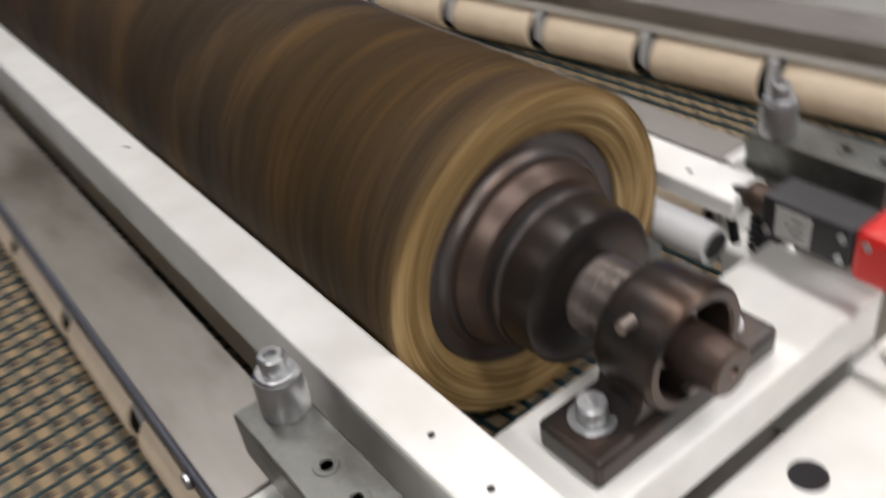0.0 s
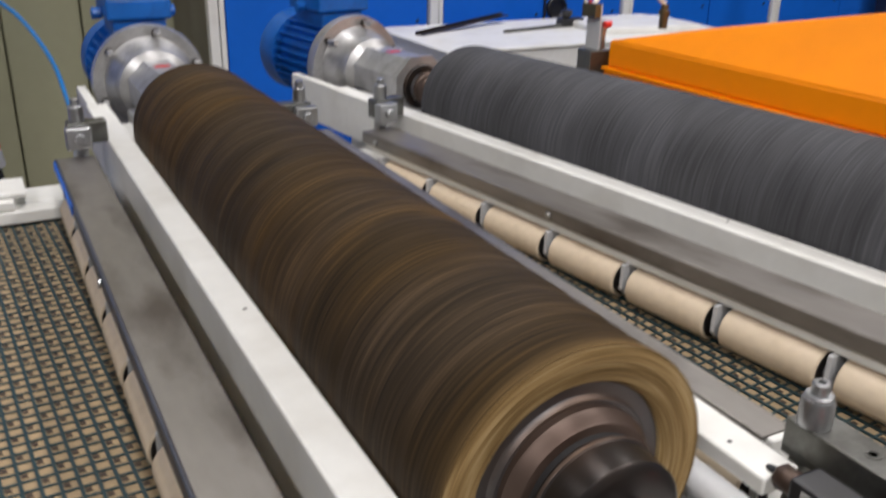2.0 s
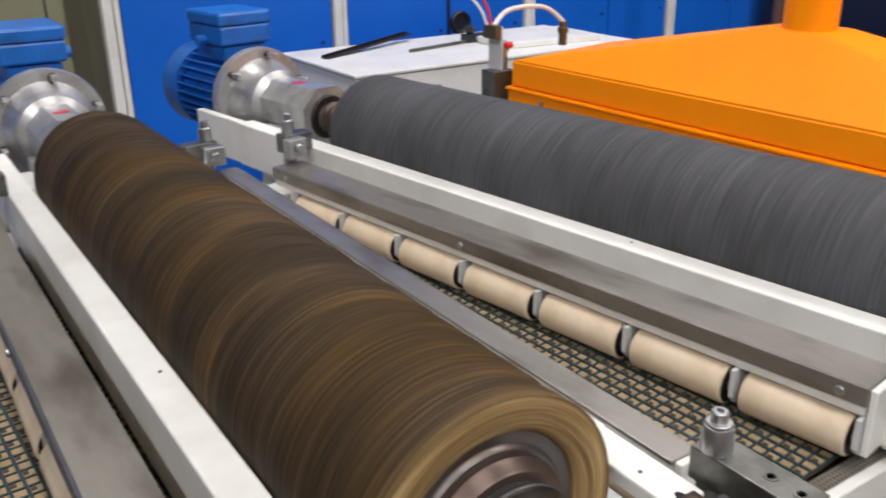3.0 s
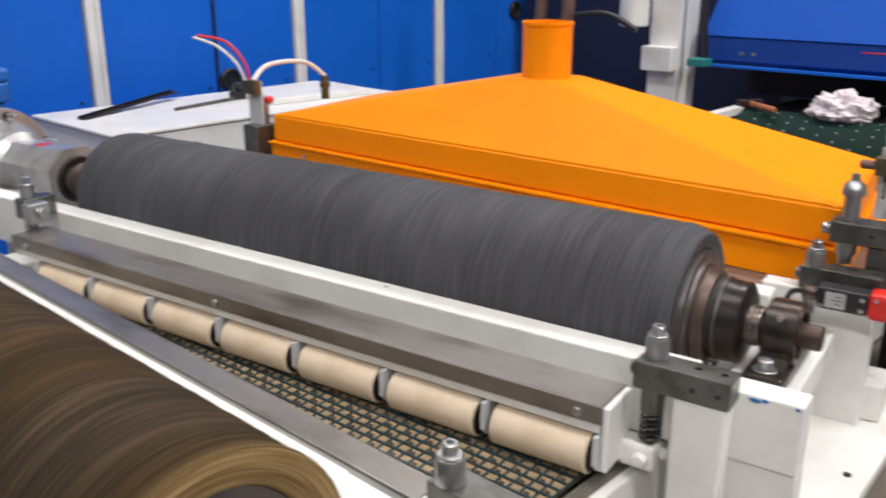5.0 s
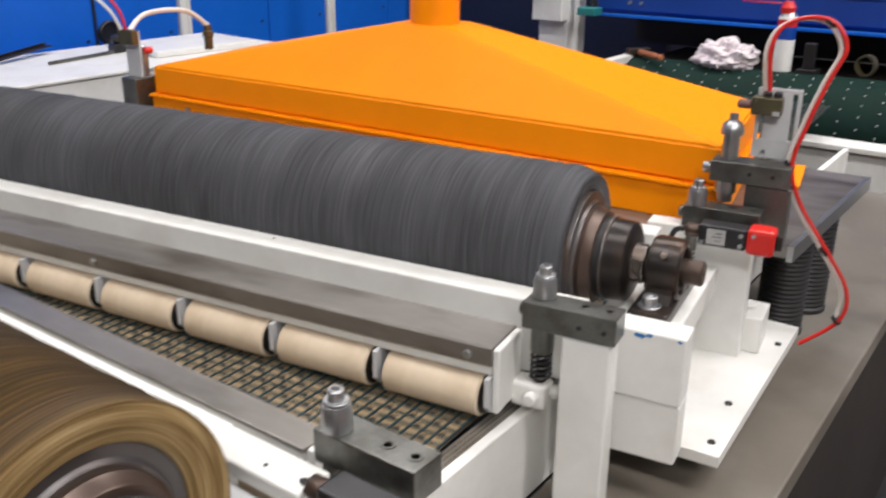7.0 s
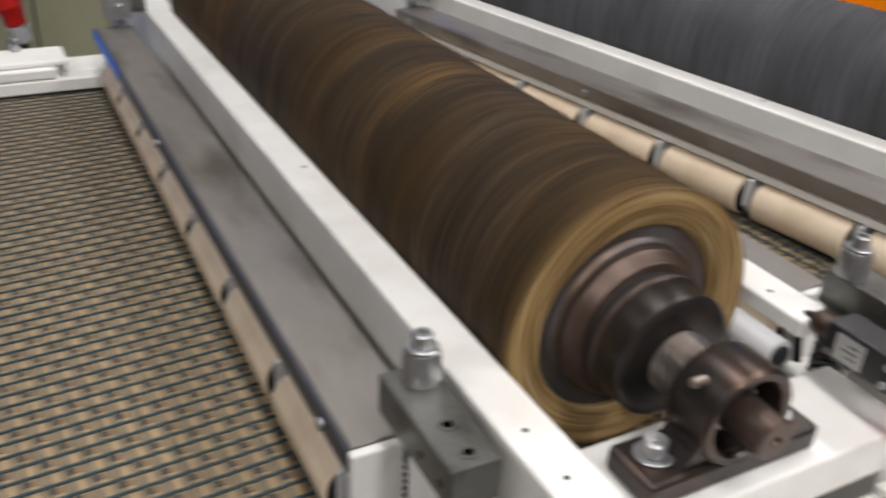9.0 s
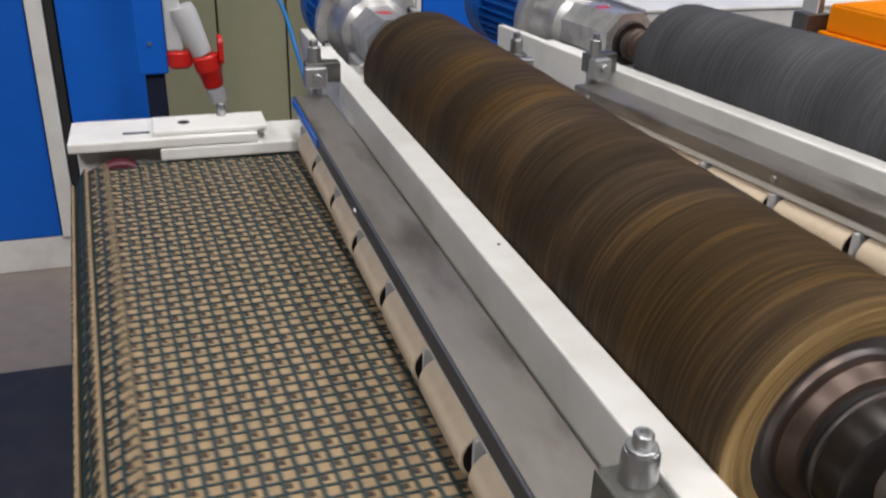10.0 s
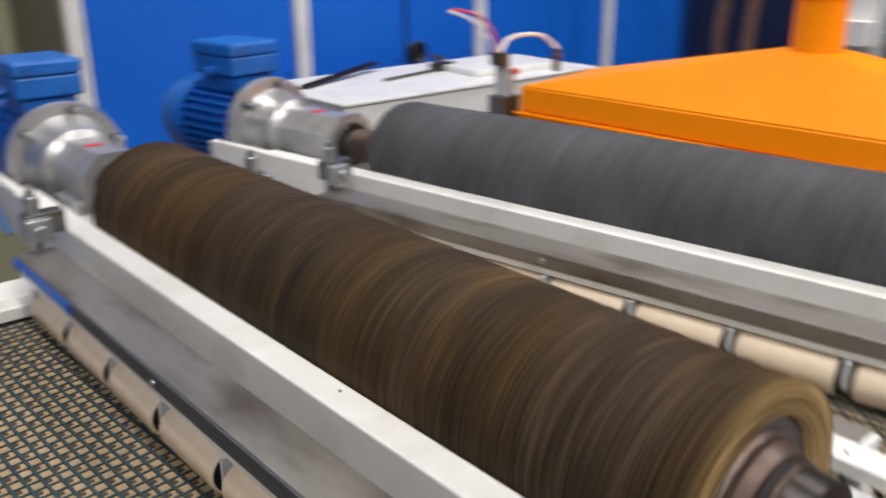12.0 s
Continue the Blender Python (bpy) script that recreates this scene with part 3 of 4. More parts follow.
def near_bracket(m, left):
    s = (lambda x: x) if left else (lambda x: 2 * CX - x)
    m = m @ (pose(0.012, 0, 0) if left else pose(-0.004, -0.018, 0))
    root = thing("adjusting_bracket", "grey steel block with spring bolt on a white post", "bracket", m, "adjusting brackets")
    wide = 0.075 if not left and m.translation.x > 0.5 else -0.022
    part("post", box(B(), s(-0.0415), s(-0.0075), -0.079, wide, 0.741, 0.9838, 0.003), WHITE, root, "white post")
    bm = box(B(), s(-0.0425), s(-0.006), -0.083, 0.025, 0.9842, 1.0165, 0.0016)
    part("block", bm, BLOCK, root)
    for y in (-0.042, -0.070):
        bm = B()
        lathe(bm, [(1.0163, 0.0070), (1.0172, 0.0066), (1.0172, 0.0040), (1.0140, 0.0038), (1.0140, 0.0)], "z", (s(-0.024), y, 0), 18, caps=False)
        part("socket_screw", bm, BLOCK, root)
        part("socket", rod(B(), "z", (s(-0.024), y, 0), 0.0037, 1.0142, 1.0165, 6), BLACKP, root)
        bm = rod(B(), "x", (0, y, 0.9985), 0.0030, s(-0.0432) if left else s(-0.0424), s(-0.0424) if left else s(-0.0432), 12)
        part("grub_hole", bm, BLACKP, root)
    bm = rod(B(), "y", (s(-0.024), 0, 1.001), 0.0085, 0.025, 0.033, 6, 0.001)
    part("clamp_screw", bm, BLOCK, root)
    ax, ay = s(-0.018), 0.008
    part("lower_sleeve", lathe(B(), [(0.948, 0.0125), (0.950, 0.0135), (0.9838, 0.0135)], "z", (ax, ay, 0), 24), BLOCK, root)
    bm = B()
    lathe(bm, [(1.0167, 0.0134), (1.0185, 0.0136), (1.0372, 0.0132), (1.0405, 0.0118), (1.0412, 0.0100)], "z", (ax, ay, 0), 28)
    part("sleeve", bm, ZINC, root, "zinc plated guide sleeve")
    part("washer", rod(B(), "z", (ax, ay, 0), 0.0112, 1.0412, 1.0440, 24, 0.0006), ZINC, root)
    bm = lathe(B(), [(1.0440, 0.0072), (1.0530, 0.0072), (1.0542, 0.0062), (1.0542, 0.0036), (1.0500, 0.0034), (1.0500, 0.0)], "z", (ax, ay, 0), 20, caps=False)
    part("adjusting_bolt", bm, ZINC, root, "socket head adjusting bolt")
    turns = 5
    pts = [(ax + 0.0112 * math.cos(a), ay + 0.0112 * math.sin(a), 0.9135 + 0.033 * a / (2 * math.pi * turns)) for a in (k * math.pi / 4 for k in range(8 * turns + 1))]
    part("spring", sweep(B(), pts, 0.0021, 6), BLACKP, root, "dark coil spring")
    part("spring_rod", rod(B(), "z", (ax, ay, 0), 0.0068, 0.905, 0.949, 14), DARKSTEEL, root)
    clevis = part("clevis", box(B(), s(-0.034), s(-0.004), -0.004, 0.040, 0.8775, 0.9095, 0.005), WHITE, root, "white painted clevis")
    part("clevis_bolt", rod(B(), "x", (0, 0.012, 0.893), 0.0088, s(-0.044) if left else s(-0.002), s(-0.002) if left else s(-0.044), 6, 0.002), WHITE, clevis)
    part("side_bolt", rod(B(), "y", (s(-0.016), 0, 0.898), 0.0080, -0.016, -0.004, 6, 0.002), WHITE, clevis)
    return root


def far_bracket(m, left):
    s = (lambda x: x) if left else (lambda x: 2 * CX - x)
    root = thing("adjusting_bracket", "small steel block with upright bolt at the bar end", "bracket", m, "adjusting brackets")
    part("block", box(B(), s(-0.03), s(0.0345), 1.20, 1.232, 0.985, 1.022, 0.002), BLOCK, root)
    bm = B()
    rod(bm, "z", (s(-0.012), 1.215, 0), 0.0125, 0.957, 1.05, 20, 0.002)
    rod(bm, "z", (s(-0.012), 1.215, 0), 0.008, 1.05, 1.062, 6, 0.001)
    part("adjusting_bolt", bm, ZINC, root)
    part("lug", box(B(), s(-0.036), s(0.006), 1.178, 1.1995, 0.98, 1.018, 0.003), ZINC, root)
    part("lug_screw", rod(B(), "y", (s(-0.014), 0, 1.0), 0.009, 1.168, 1.178, 16, 0.002), ZINC, root)
    return root


def gearmotor(m):
    root = thing("gear_motor", "blue finned electric motor with bare aluminium gearbox", "electric motor", m, "brush motors")
    bm = B()
    prism(bm, [(CX + 0.072 * math.cos(a), ZC + 0.072 * math.sin(a)) for a in (math.pi / 8 + k * math.pi / 4 for k in range(8))], "y", 1.36, 1.375)
    prism(bm, [(CX + 0.066 * math.cos(a), ZC + 0.066 * math.sin(a)) for a in (math.pi / 8 + k * math.pi / 4 for k in range(8))], "y", 1.375, 1.56)
    box(bm, CX - 0.075, CX + 0.075, 1.40, 1.52, ZC - 0.105, ZC - 0.03, 0.006)
    part("gearbox", bm, CASTALU, root, "bare cast aluminium gearbox")
    part("seal_ring", lathe(B(), [(1.352, 0.034), (1.352, 0.047), (1.361, 0.05)], "y", (CX, 0, ZC), 32, caps=False), DARKSTEEL, root)
    bm = B()
    lathe(bm, [(1.54, 0.05), (1.56, 0.078), (1.60, 0.084), (1.615, 0.094), (1.634, 0.098), (1.636, 0.121), (1.652, 0.124), (1.656, 0.121), (1.668, 0.121), (1.67, 0.09)], "y", (CX, 0, ZC), 48)
    part("flange", bm, CASTALU, root, "round cast aluminium flange")
    for k in range(6):
        a = k * math.pi / 3 + 0.35
        x, z = CX + 0.108 * math.cos(a), ZC + 0.108 * math.sin(a)
        part("flange_bolt", rod(B(), "y", (x, 0, z), 0.0085, 1.622, 1.637, 6, 0.001), DARKSTEEL, root)
        bm = box(B(), x - 0.006, x + 0.006, 1.59, 1.634, z - 0.006, z + 0.006, 0.002)
        part("flange_rib", bm, CASTALU, root)
    part("motor_body", rod(B(), "y", (CX, 0, ZC), 0.085, 1.67, 1.90, 40), MOTORBLUE, root)
    for k in range(30):
        a = 2 * math.pi * k / 30
        bm = box(B(), 0.083, 0.104, 1.685, 1.885, -0.0018, 0.0018)
        bmesh.ops.transform(bm, matrix=Matrix.Translation((CX, 0, ZC)) @ Matrix.Rotation(a, 4, "Y"), verts=bm.verts[:])
        part("cooling_fin", bm, MOTORBLUE, root)
    bm = lathe(B(), [(1.885, 0.106), (1.955, 0.108), (1.972, 0.1), (1.975, 0.06)], "y", (CX, 0, ZC), 40)
    part("fan_cowl", bm, MOTORBLUE, root)
    part("terminal_base", box(B(), CX - 0.058, CX + 0.058, 1.70, 1.84, ZC + 0.085, ZC + 0.125, 0.005), MOTORBLUE, root)
    box_ob = part("terminal_box", box(B(), CX - 0.07, CX + 0.07, 1.69, 1.85, ZC + 0.1255, ZC + 0.172, 0.006), MOTORBLUE, root)
    part("lid", box(B(), CX - 0.073, CX + 0.073, 1.687, 1.853, ZC + 0.1725, ZC + 0.205, 0.008), MOTORBLUE, box_ob)
    for sx in (-1, 1):
        part("cable_gland", rod(B(), "x", (CX, 1.77, ZC + 0.135), 0.013, 0.07 if sx > 0 else -0.092, 0.092 if sx > 0 else -0.07, 8, 0.002), MOTORBLUE, root)
    part("rating_plate", box(B(), CX - 0.018, CX + 0.012, 1.46, 1.48, ZC + 0.0612, ZC + 0.0622), RED, root, "small red rating plate")
    part("motor_foot", box(B(), CX - 0.09, CX + 0.09, 1.40, 1.52, 0.75, ZC - 0.104, 0.004), WHITE, root)
    return root


def safety_switch(m, x, y, z, k=0.88):
    root = thing("safety_switch", "black limit switch with a red head and silver label", "switch", m @ pose(x, y, z), "safety switches")

    def kb(x0, x1, y0, y1, z0, z1, bevel=0.0):
        return box(B(), x0 * k, x1 * k, y0 * k, y1 * k, z0 * k, z1 * k, bevel)
    body = part("body", kb(-0.018, 0.018, -0.038, 0.038, -0.018, 0.018, 0.003), BLACKP, root)
    head = part("red_head", kb(-0.021, 0.021, -0.082, -0.0385, -0.022, 0.022, 0.006), RED, root, "red plastic actuator head")
    part("head_slot", kb(-0.008, 0.008, -0.0828, -0.0815, -0.003, 0.003), BLACKP, head)
    part("head_screw", rod(B(), "x", (0, -0.050 * k, 0.012 * k), 0.003, -0.0222 * k, -0.0205 * k, 10), ZINC, head)
    part("type_label", kb(-0.0190, -0.0182, -0.006, 0.024, -0.013, 0.013), SILVERLBL, body, "silver type label")
    for dz in (-0.006, 0.0, 0.006):
        part("print_bar", kb(-0.0194, -0.0191, 0.0, 0.016 - abs(dz), dz - 0.0007, dz + 0.0007), BLACKP, body)
    part("actuator_key", kb(-0.006, 0.006, -0.092, -0.0825, -0.012, 0.012, 0.001), DARKSTEEL, root)
    part("cable_gland", rod(B(), "y", (0, 0, 0), 0.012 * k, 0.038 * k, 0.062 * k, 6, 0.002), RUST, root)
    part("cable", sweep(B(), [(0, 0.052, 0), (0.004, 0.068, -0.006), (0.012, 0.076, -0.03), (0.016, 0.073, -0.06)], 0.004, 8), BLACKP, root)
    for dy, dz in ((-0.030, -0.010), (-0.030, 0.008), (0.031, -0.012)):
        part("mounting_screw", rod(B(), "x", (0, dy * k, dz * k), 0.0032, -0.0195 * k, -0.018 * k, 10), ZINC, root)
    return root


def air_cylinder(m):
    root = thing("air_cylinder", "grey round air cylinder beside the brush", "air cylinder", m, "air cylinders")
    part("barrel", rod(B(), "y", (0.405, 0, 0.951), 0.0150, -0.025, 0.108, 28), GREY, root)
    part("bore", rod(B(), "y", (0.405, 0, 0.951), 0.0105, -0.0265, -0.0245, 20), BLACKP, root)
    part("mount", box(B(), 0.396, 0.414, 0.03, 0.06, 0.88, 0.935, 0.003), GREY, root)
    return root


for i, m in enumerate(STATIONS):
    station_frame(m, i == 1)
    brush(m, BRISTLE1 if i == 0 else BRISTLE2, FIBRE if i == 0 else FIBRE2,
          "spinning dark brown bristle brush with golden fibre ends" if i == 0 else "spinning grey bristle brush on a steel shaft")
    pillow_block(m)
    gearmotor(m)
    for left in (True, False):
        k = m if left or i == 0 else m @ pose(0, -0.062, 0.008)
        if i == 0 and left:
            press_beam(m @ pose(0.005, -0.013, 0), left, 0.028, 0.001, 0.004)
        else:
            press_beam(k, left, 0.045, 0.006 if left else -0.026)
        near_bracket(k if i else m, left)
        far_bracket(m, left)

solid("blue_tab", box(B(), -0.0612, -0.0588, 0.93, 1.18, 0.949, 0.9655, 0.001), BLUE, "narrow blue painted steel tab along the strip edge", "bracket")
safety_switch(STATIONS[0], 0.347, -0.076, 0.991)
safety_switch(STATIONS[1], 0.347, -0.122, 1.000, 0.85)
air_cylinder(STATIONS[0] @ pose(-0.081, 0.012, 0.002))

# ---- conveyor ----
BX0, BY0, BY1 = -0.361, 0.006, 1.172
NOSE_R, SEG, SPEED = 0.055, 0.033, 0.20


def belt_mesh():
    """One cross strip of the belt: tan pads between raised dark teal ribs."""
    bm = B()
    box(bm, 0, SEG, BY0, BY1, -0.006, -0.0022, mi=0)
    nx, ny = 2, 68
    px, py = SEG / nx, (BY1 - BY0) / ny
    for i in range(nx):
        box(bm, i * px - 0.0018, i * px + 0.0018, BY0, BY1, -0.003, 0.0, mi=1)
    for j in range(ny + 1):
        y = BY0 + j * py
        box(bm, 0, SEG, y - 0.0014, y + 0.0014, -0.003, -0.0006, mi=1)
        for i in range(nx):
            if j < ny and (i + j) % 2:
                box(bm, (i + 0.16) * px, (i + 0.52) * px, y + py * 0.42, y + py * 0.80, -0.0026, -0.0012, mi=2)
    return mesh_of("belt_segment", bm, (TAN, TEAL, NUB))


def belt_pose(s):
    """Where a strip lies that has run s metres past the top of the nose roller."""
    arc = math.pi * NOSE_R
    if s >= 0:
        return pose(BX0 + s, 0, BELT)
    if s > -arc:
        a = math.degrees(-s / NOSE_R)
        return pose(BX0, 0, BELT - NOSE_R, 0, -a, 0) @ pose(0, 0, NOSE_R)
    return pose(BX0 - (s + arc), 0, BELT - 2 * NOSE_R, 0, -179.9, 0)


BM = pose(0.1, 0.59, 0, 0, 0, 3.5) @ pose(-0.1, -0.59, 0)
belt = thing("conveyor_belt", "moving tan grip belt with a dark teal grid", "conveyor belt", BM)
me = belt_mesh()
first = -2.62
for k in range(int((2.62 + 1.75) / SEG)):
    ob = new("belt_segment", me)
    ob.parent = belt
    s0 = first + k * SEG
    ob.matrix_basis = belt_pose(s0)
    rows, t = [], 0.0
    while t < 12.0 - 1e-6:
        s = s0 + SPEED * t
        rows.append((t, belt_pose(s)))
        near = -0.28 < s < 0.12
        t = round(t + (0.1 if near else 0.5 if s < -0.5 or s > 0.12 else 0.1), 3)
    rows.append((12.0, belt_pose(s0 + SPEED * 12.0)))
    MOVES.append((ob, rows))

nose = thing("nose_roller", "maroon rubber end roller under the belt", "roller", BM)
part("drum", rod(B(), "y", (BX0, 0, BELT - NOSE_R), NOSE_R - 0.0065, BY0 - 0.01, BY1 + 0.03, 40, 0.004), MAROON, nose)
part("edge_flange", rod(B(), "y", (BX0 + 0.025, 0, BELT - 0.036), 0.047, BY1 - 0.014, BY1 + 0.014, 40, 0.004), MAROON, nose)
part("axle", rod(B(), "y", (BX0, 0, BELT - NOSE_R), 0.014, BY0 - 0.04, BY1 + 0.06, 20, 0.002), SHAFT, nose)

frame_ob = thing("belt_conveyor", "white painted conveyor with flat side plates and legs", "conveyor")
FY, NY = 1.143, 0.036
part("belt_bed", box(B(), -0.20, 2.1, NY + 0.03, FY - 0.03, BELT - 0.04, BELT - 0.012), PLATE, frame_ob)
part("far_rail", box(B(), -0.44, 2.3, FY + 0.045, FY + 0.13, 0.70, 0.897, 0.004), WHITE, frame_ob)
part("far_lip", box(B(), -0.30, 0.02, FY + 0.001, FY + 0.044, 0.8745, 0.8965, 0.003), WHITE, frame_ob)
part("tension_plate", box(B(), -0.45, -0.13, FY + 0.002, FY + 0.135, 0.8975, 0.915, 0.003), WHITE, frame_ob, "white tension plate with an oval hole")
part("cover_plate", box(B(), -0.31, -0.11, FY + 0.015, FY + 0.105, 0.9155, 0.925, 0.003), WHITE, frame_ob)
part("oval_hole", lathe(B(), [(0.9245, 0.011), (0.9255, 0.011)], "z", (-0.255, FY + 0.06, 0), 20), BLACKP, frame_ob)
part("slot", box(B(), -0.36, -0.315, FY + 0.04, FY + 0.05, 0.9148, 0.9156), DARKSTEEL, frame_ob)
part("tension_bolt", rod(B(), "z", (-0.185, FY + 0.09, 0), 0.008, 0.9255, 0.948, 6, 0.001), ZINC, frame_ob)
part("near_rail", box(B(), -0.44, 2.3, -0.002, 0.012, 0.74, BELT - 0.006, 0.002), WHITE, frame_ob)
part("perforated_strip", box(B(), -0.30, 2.0, 0.0125, NY - 0.002, BELT - 0.02, BELT - 0.008, 0.001), PLATE, frame_ob, "grey perforated strip")
bm = B()
for k in range(60):
    for j in range(3):
        rod(bm, "z", (0.42 + k * 0.006, 0.016 + j * 0.006, 0), 0.0013, BELT - 0.0082, BELT - 0.0076, 6)
tagged(part("strip_hole", bm, BLACKP, frame_ob), kind="stuff")
part("side_ledge", box(B(), 0.0, 2.4, -0.252, -0.002, 0.70, 0.738, 0.003), PLATE, frame_ob, "broad grey steel side ledge")
# Panel colour is near black to carry the shade below the ledge.
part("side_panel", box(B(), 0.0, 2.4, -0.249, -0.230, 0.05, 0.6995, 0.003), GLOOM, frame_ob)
part("station_plate", prism(B(), [(0.852, -0.03), (0.868, -0.189), (1.30, -0.164), (1.30, -0.005), (0.852, -0.005)], "z", 0.785, 0.80), WHITE, frame_ob, "white plate with screw holes")
for x, y in ((0.895, -0.17), (1.22, -0.155), (1.0, -0.155)):
    part("plate_screw", rod(B(), "z", (x, y, 0), 0.005, 0.7995, 0.802, 12), BLACKP, frame_ob)
part("station_plate", box(B(), 0.03, 0.60, -0.262, -0.12, 0.80, 0.8145, 0.003), WHITE, frame_ob)
for x in (-0.3, 0.9, 2.1):
    for y in (-0.2, 1.2):
        part("leg", box(B(), x - 0.04, x + 0.04, y - 0.04, y + 0.04, 0, 0.70, 0.004), WHITE, frame_ob)

# ---- hood ----
HM = pose(0, 0, 0, 0, 0, 2.67)
hood = thing("extraction_hood", "orange painted sheet metal extraction hood with round duct", "extraction hood", HM)
X0, X1, Y0, Y1 = 1.229, 1.62, -0.092, 1.215
part("skirt", box(B(), X0 - 0.006, X1 + 0.006, Y0 - 0.005, Y1 + 0.005, 0.965, 1.020, 0.002), ORANGE, hood)
part("seam", box(B(), X0 - 0.012, X1 + 0.012, Y0 - 0.01, Y1 + 0.01, 1.0205, 1.027, 0.002), ORANGE, hood)
bm = B()
lo = [bm.verts.new(p) for p in ((X0, Y0, 1.0275), (X1, Y0, 1.0275), (X1, Y1, 1.0275), (X0, Y1, 1.0275))]
mid = [bm.verts.new(p) for p in ((X0, Y0, 1.088), (X1, Y0, 1.088), (X1, Y1, 1.088), (X0, Y1, 1.088))]
ax, ay, ah_ = 1.42, 0.542, 0.060
top = [bm.verts.new(p) for p in ((ax - ah_, ay - ah_, 1.212), (ax + ah_, ay - ah_, 1.212), (ax + ah_, ay + ah_, 1.212), (ax - ah_, ay + ah_, 1.212))]
for a, b in ((lo, mid), (mid, top)):
    for k in range(4):
        bm.faces.new((a[k], a[(k + 1) % 4], b[(k + 1) % 4], b[k]))
bm.faces.new(top)
bm.faces.new(lo[::-1])
bmesh.ops.bevel(bm, geom=bm.edges[:], offset=0.004, segments=2, affect="EDGES")
part("canopy", bm, ORANGE, hood, "orange pyramid canopy with folded creases")
part("duct", lathe(B(), [(1.205, 0.055), (1.212, 0.053), (1.313, 0.053), (1.315, 0.055), (1.321, 0.055), (1.321, 0.050), (1.22, 0.050)], "z", (ax, ay, 0), 40, caps=False), ORANGE, hood, "short round orange duct")
part("flange_foot", box(B(), X1 - 0.12, X1 + 0.03, Y0 - 0.10, Y0 - 0.006, 0.9665, 0.972, 0.001), ORANGE, hood)
for y in (0.2, 0.55, 1.1):
    part("seam_bolt", rod(B(), "x", (0, y, 1.004), 0.006, X0 - 0.014, X0 - 0.006, 6, 0.001), ZINC, hood)
part("anchor_bolt", lathe(B(), [(0.972, 0.02), (0.976, 0.02), (0.976, 0.011), (0.988, 0.011)], "z", (X1 - 0.03, Y0 - 0.055, 0), 20), ZINC, hood)
skew = Matrix.Identity(4)
skew[1][0], skew[1][3] = 0.145, -0.145 * X0
for o in hood.children:
    o.data.transform(skew)
table = thing("hood_plate", "thick bare steel plate that carries the hood", "steel plate", HM)
part("plate", prism(B(), [(1.20, -0.206), (1.662, -0.236), (1.662, 1.30), (1.20, 1.30)], "z", 0.944, 0.9645), STEEL, table)
part("edge_strip", prism(B(), [(1.198, -0.2155), (1.664, -0.2455), (1.664, -0.2365), (1.198, -0.2065)], "z", 0.940, 0.9650), ZINC, table, "bright planed plate edge")
part("cream_seal", box(B(), 1.17, 1.199, -0.08, 1.2, 0.90, 0.962, 0.006), CREAM, table, "cream rubber sealing strip")


def bellows(x, y):
    root = thing("rubber_bellows", "black ribbed rubber bellows under the steel plate", "bellows", pose(x, y, 0), "bellows")
    prof = [(0.739, 0.041), (0.746, 0.041)]
    for k in range(20):
        z = 0.75 + k * 0.0083
        prof += [(z, 0.0375), (z + 0.0045, 0.0395)]
    prof += [(0.918, 0.03)]
    part("sleeve", lathe(B(), prof, "z", seg=36), RUBBER, root)
    part("rod", rod(B(), "z", (0, 0, 0), 0.022, 0.918, 0.9435, 24), SHAFT, root)
    return root


bellows(1.412, -0.104)
bellows(1.535, -0.112)


def hood_bracket(m, x, y, label):
    root = thing("hood_bracket", label, "bracket", m @ pose(x, y, 0), "hood brackets")
    part("upper_block", box(B(), -0.02, 0.022, -0.115, -0.004, 1.053, 1.084, 0.002), BLOCK, root)
    part("lower_block", box(B(), -0.016, 0.024, -0.118, -0.056, 0.965, 1.0525, 0.002), BLOCK, root)
    bm = lathe(B(), [(1.0842, 0.0122), (1.120, 0.0115), (1.121, 0.0165), (1.127, 0.0168), (1.136, 0.0140), (1.141, 0.0080), (1.142, 0.0066), (1.151, 0.0062)], "z", (0, -0.026, 0), 26)
    part("guide_pin", bm, ZINC, root)
    part("stop_bolt", lathe(B(), [(1.020, 0.008), (1.020, 0.011), (1.034, 0.011), (1.034, 0.015), (1.0525, 0.015)], "z", (0, -0.026, 0), 20), ZINC, root)
    part("clamp_screw", rod(B(), "y", (0, 0, 1.068), 0.009, -0.004, 0.009, 6, 0.001), ZINC, root)
    for y_ in (-0.06, -0.092):
        part("grub_hole", rod(B(), "x", (0, y_, 1.069), 0.003, -0.0206, -0.0198, 10), BLACKP, root)
    return root


hood_bracket(STATIONS[1], 0.445, -0.075, "grey machined steel bracket with upright guide pin")
vp = thing("valve_plate", "slotted grey plate with a small brass limit valve", "valve", STATIONS[1] @ pose(0.475, -0.145, 0))
bm = B()
for y0, y1, z0, z1 in ((-0.041, 0.019, 1.0845, 1.112), (-0.041, 0.019, 1.1805, 1.187), (-0.041, -0.0355, 1.112, 1.1805), (-0.0285, 0.007, 1.112, 1.1805), (0.0135, 0.019, 1.112, 1.1805)):
    box(bm, -0.002, 0.002, y0, y1, z0, z1, 0.0006)
part("slotted_plate", bm, GREY, vp, "light grey plate with two long slots")
part("valve_body", box(B(), -0.022, -0.0025, -0.018, 0.024, 1.150, 1.176, 0.002), OLIVE, vp, "olive brass valve body")
part("plunger", rod(B(), "y", (-0.014, 0, 1.163), 0.0065, 0.024, 0.044, 14, 0.002), BROWN, vp)
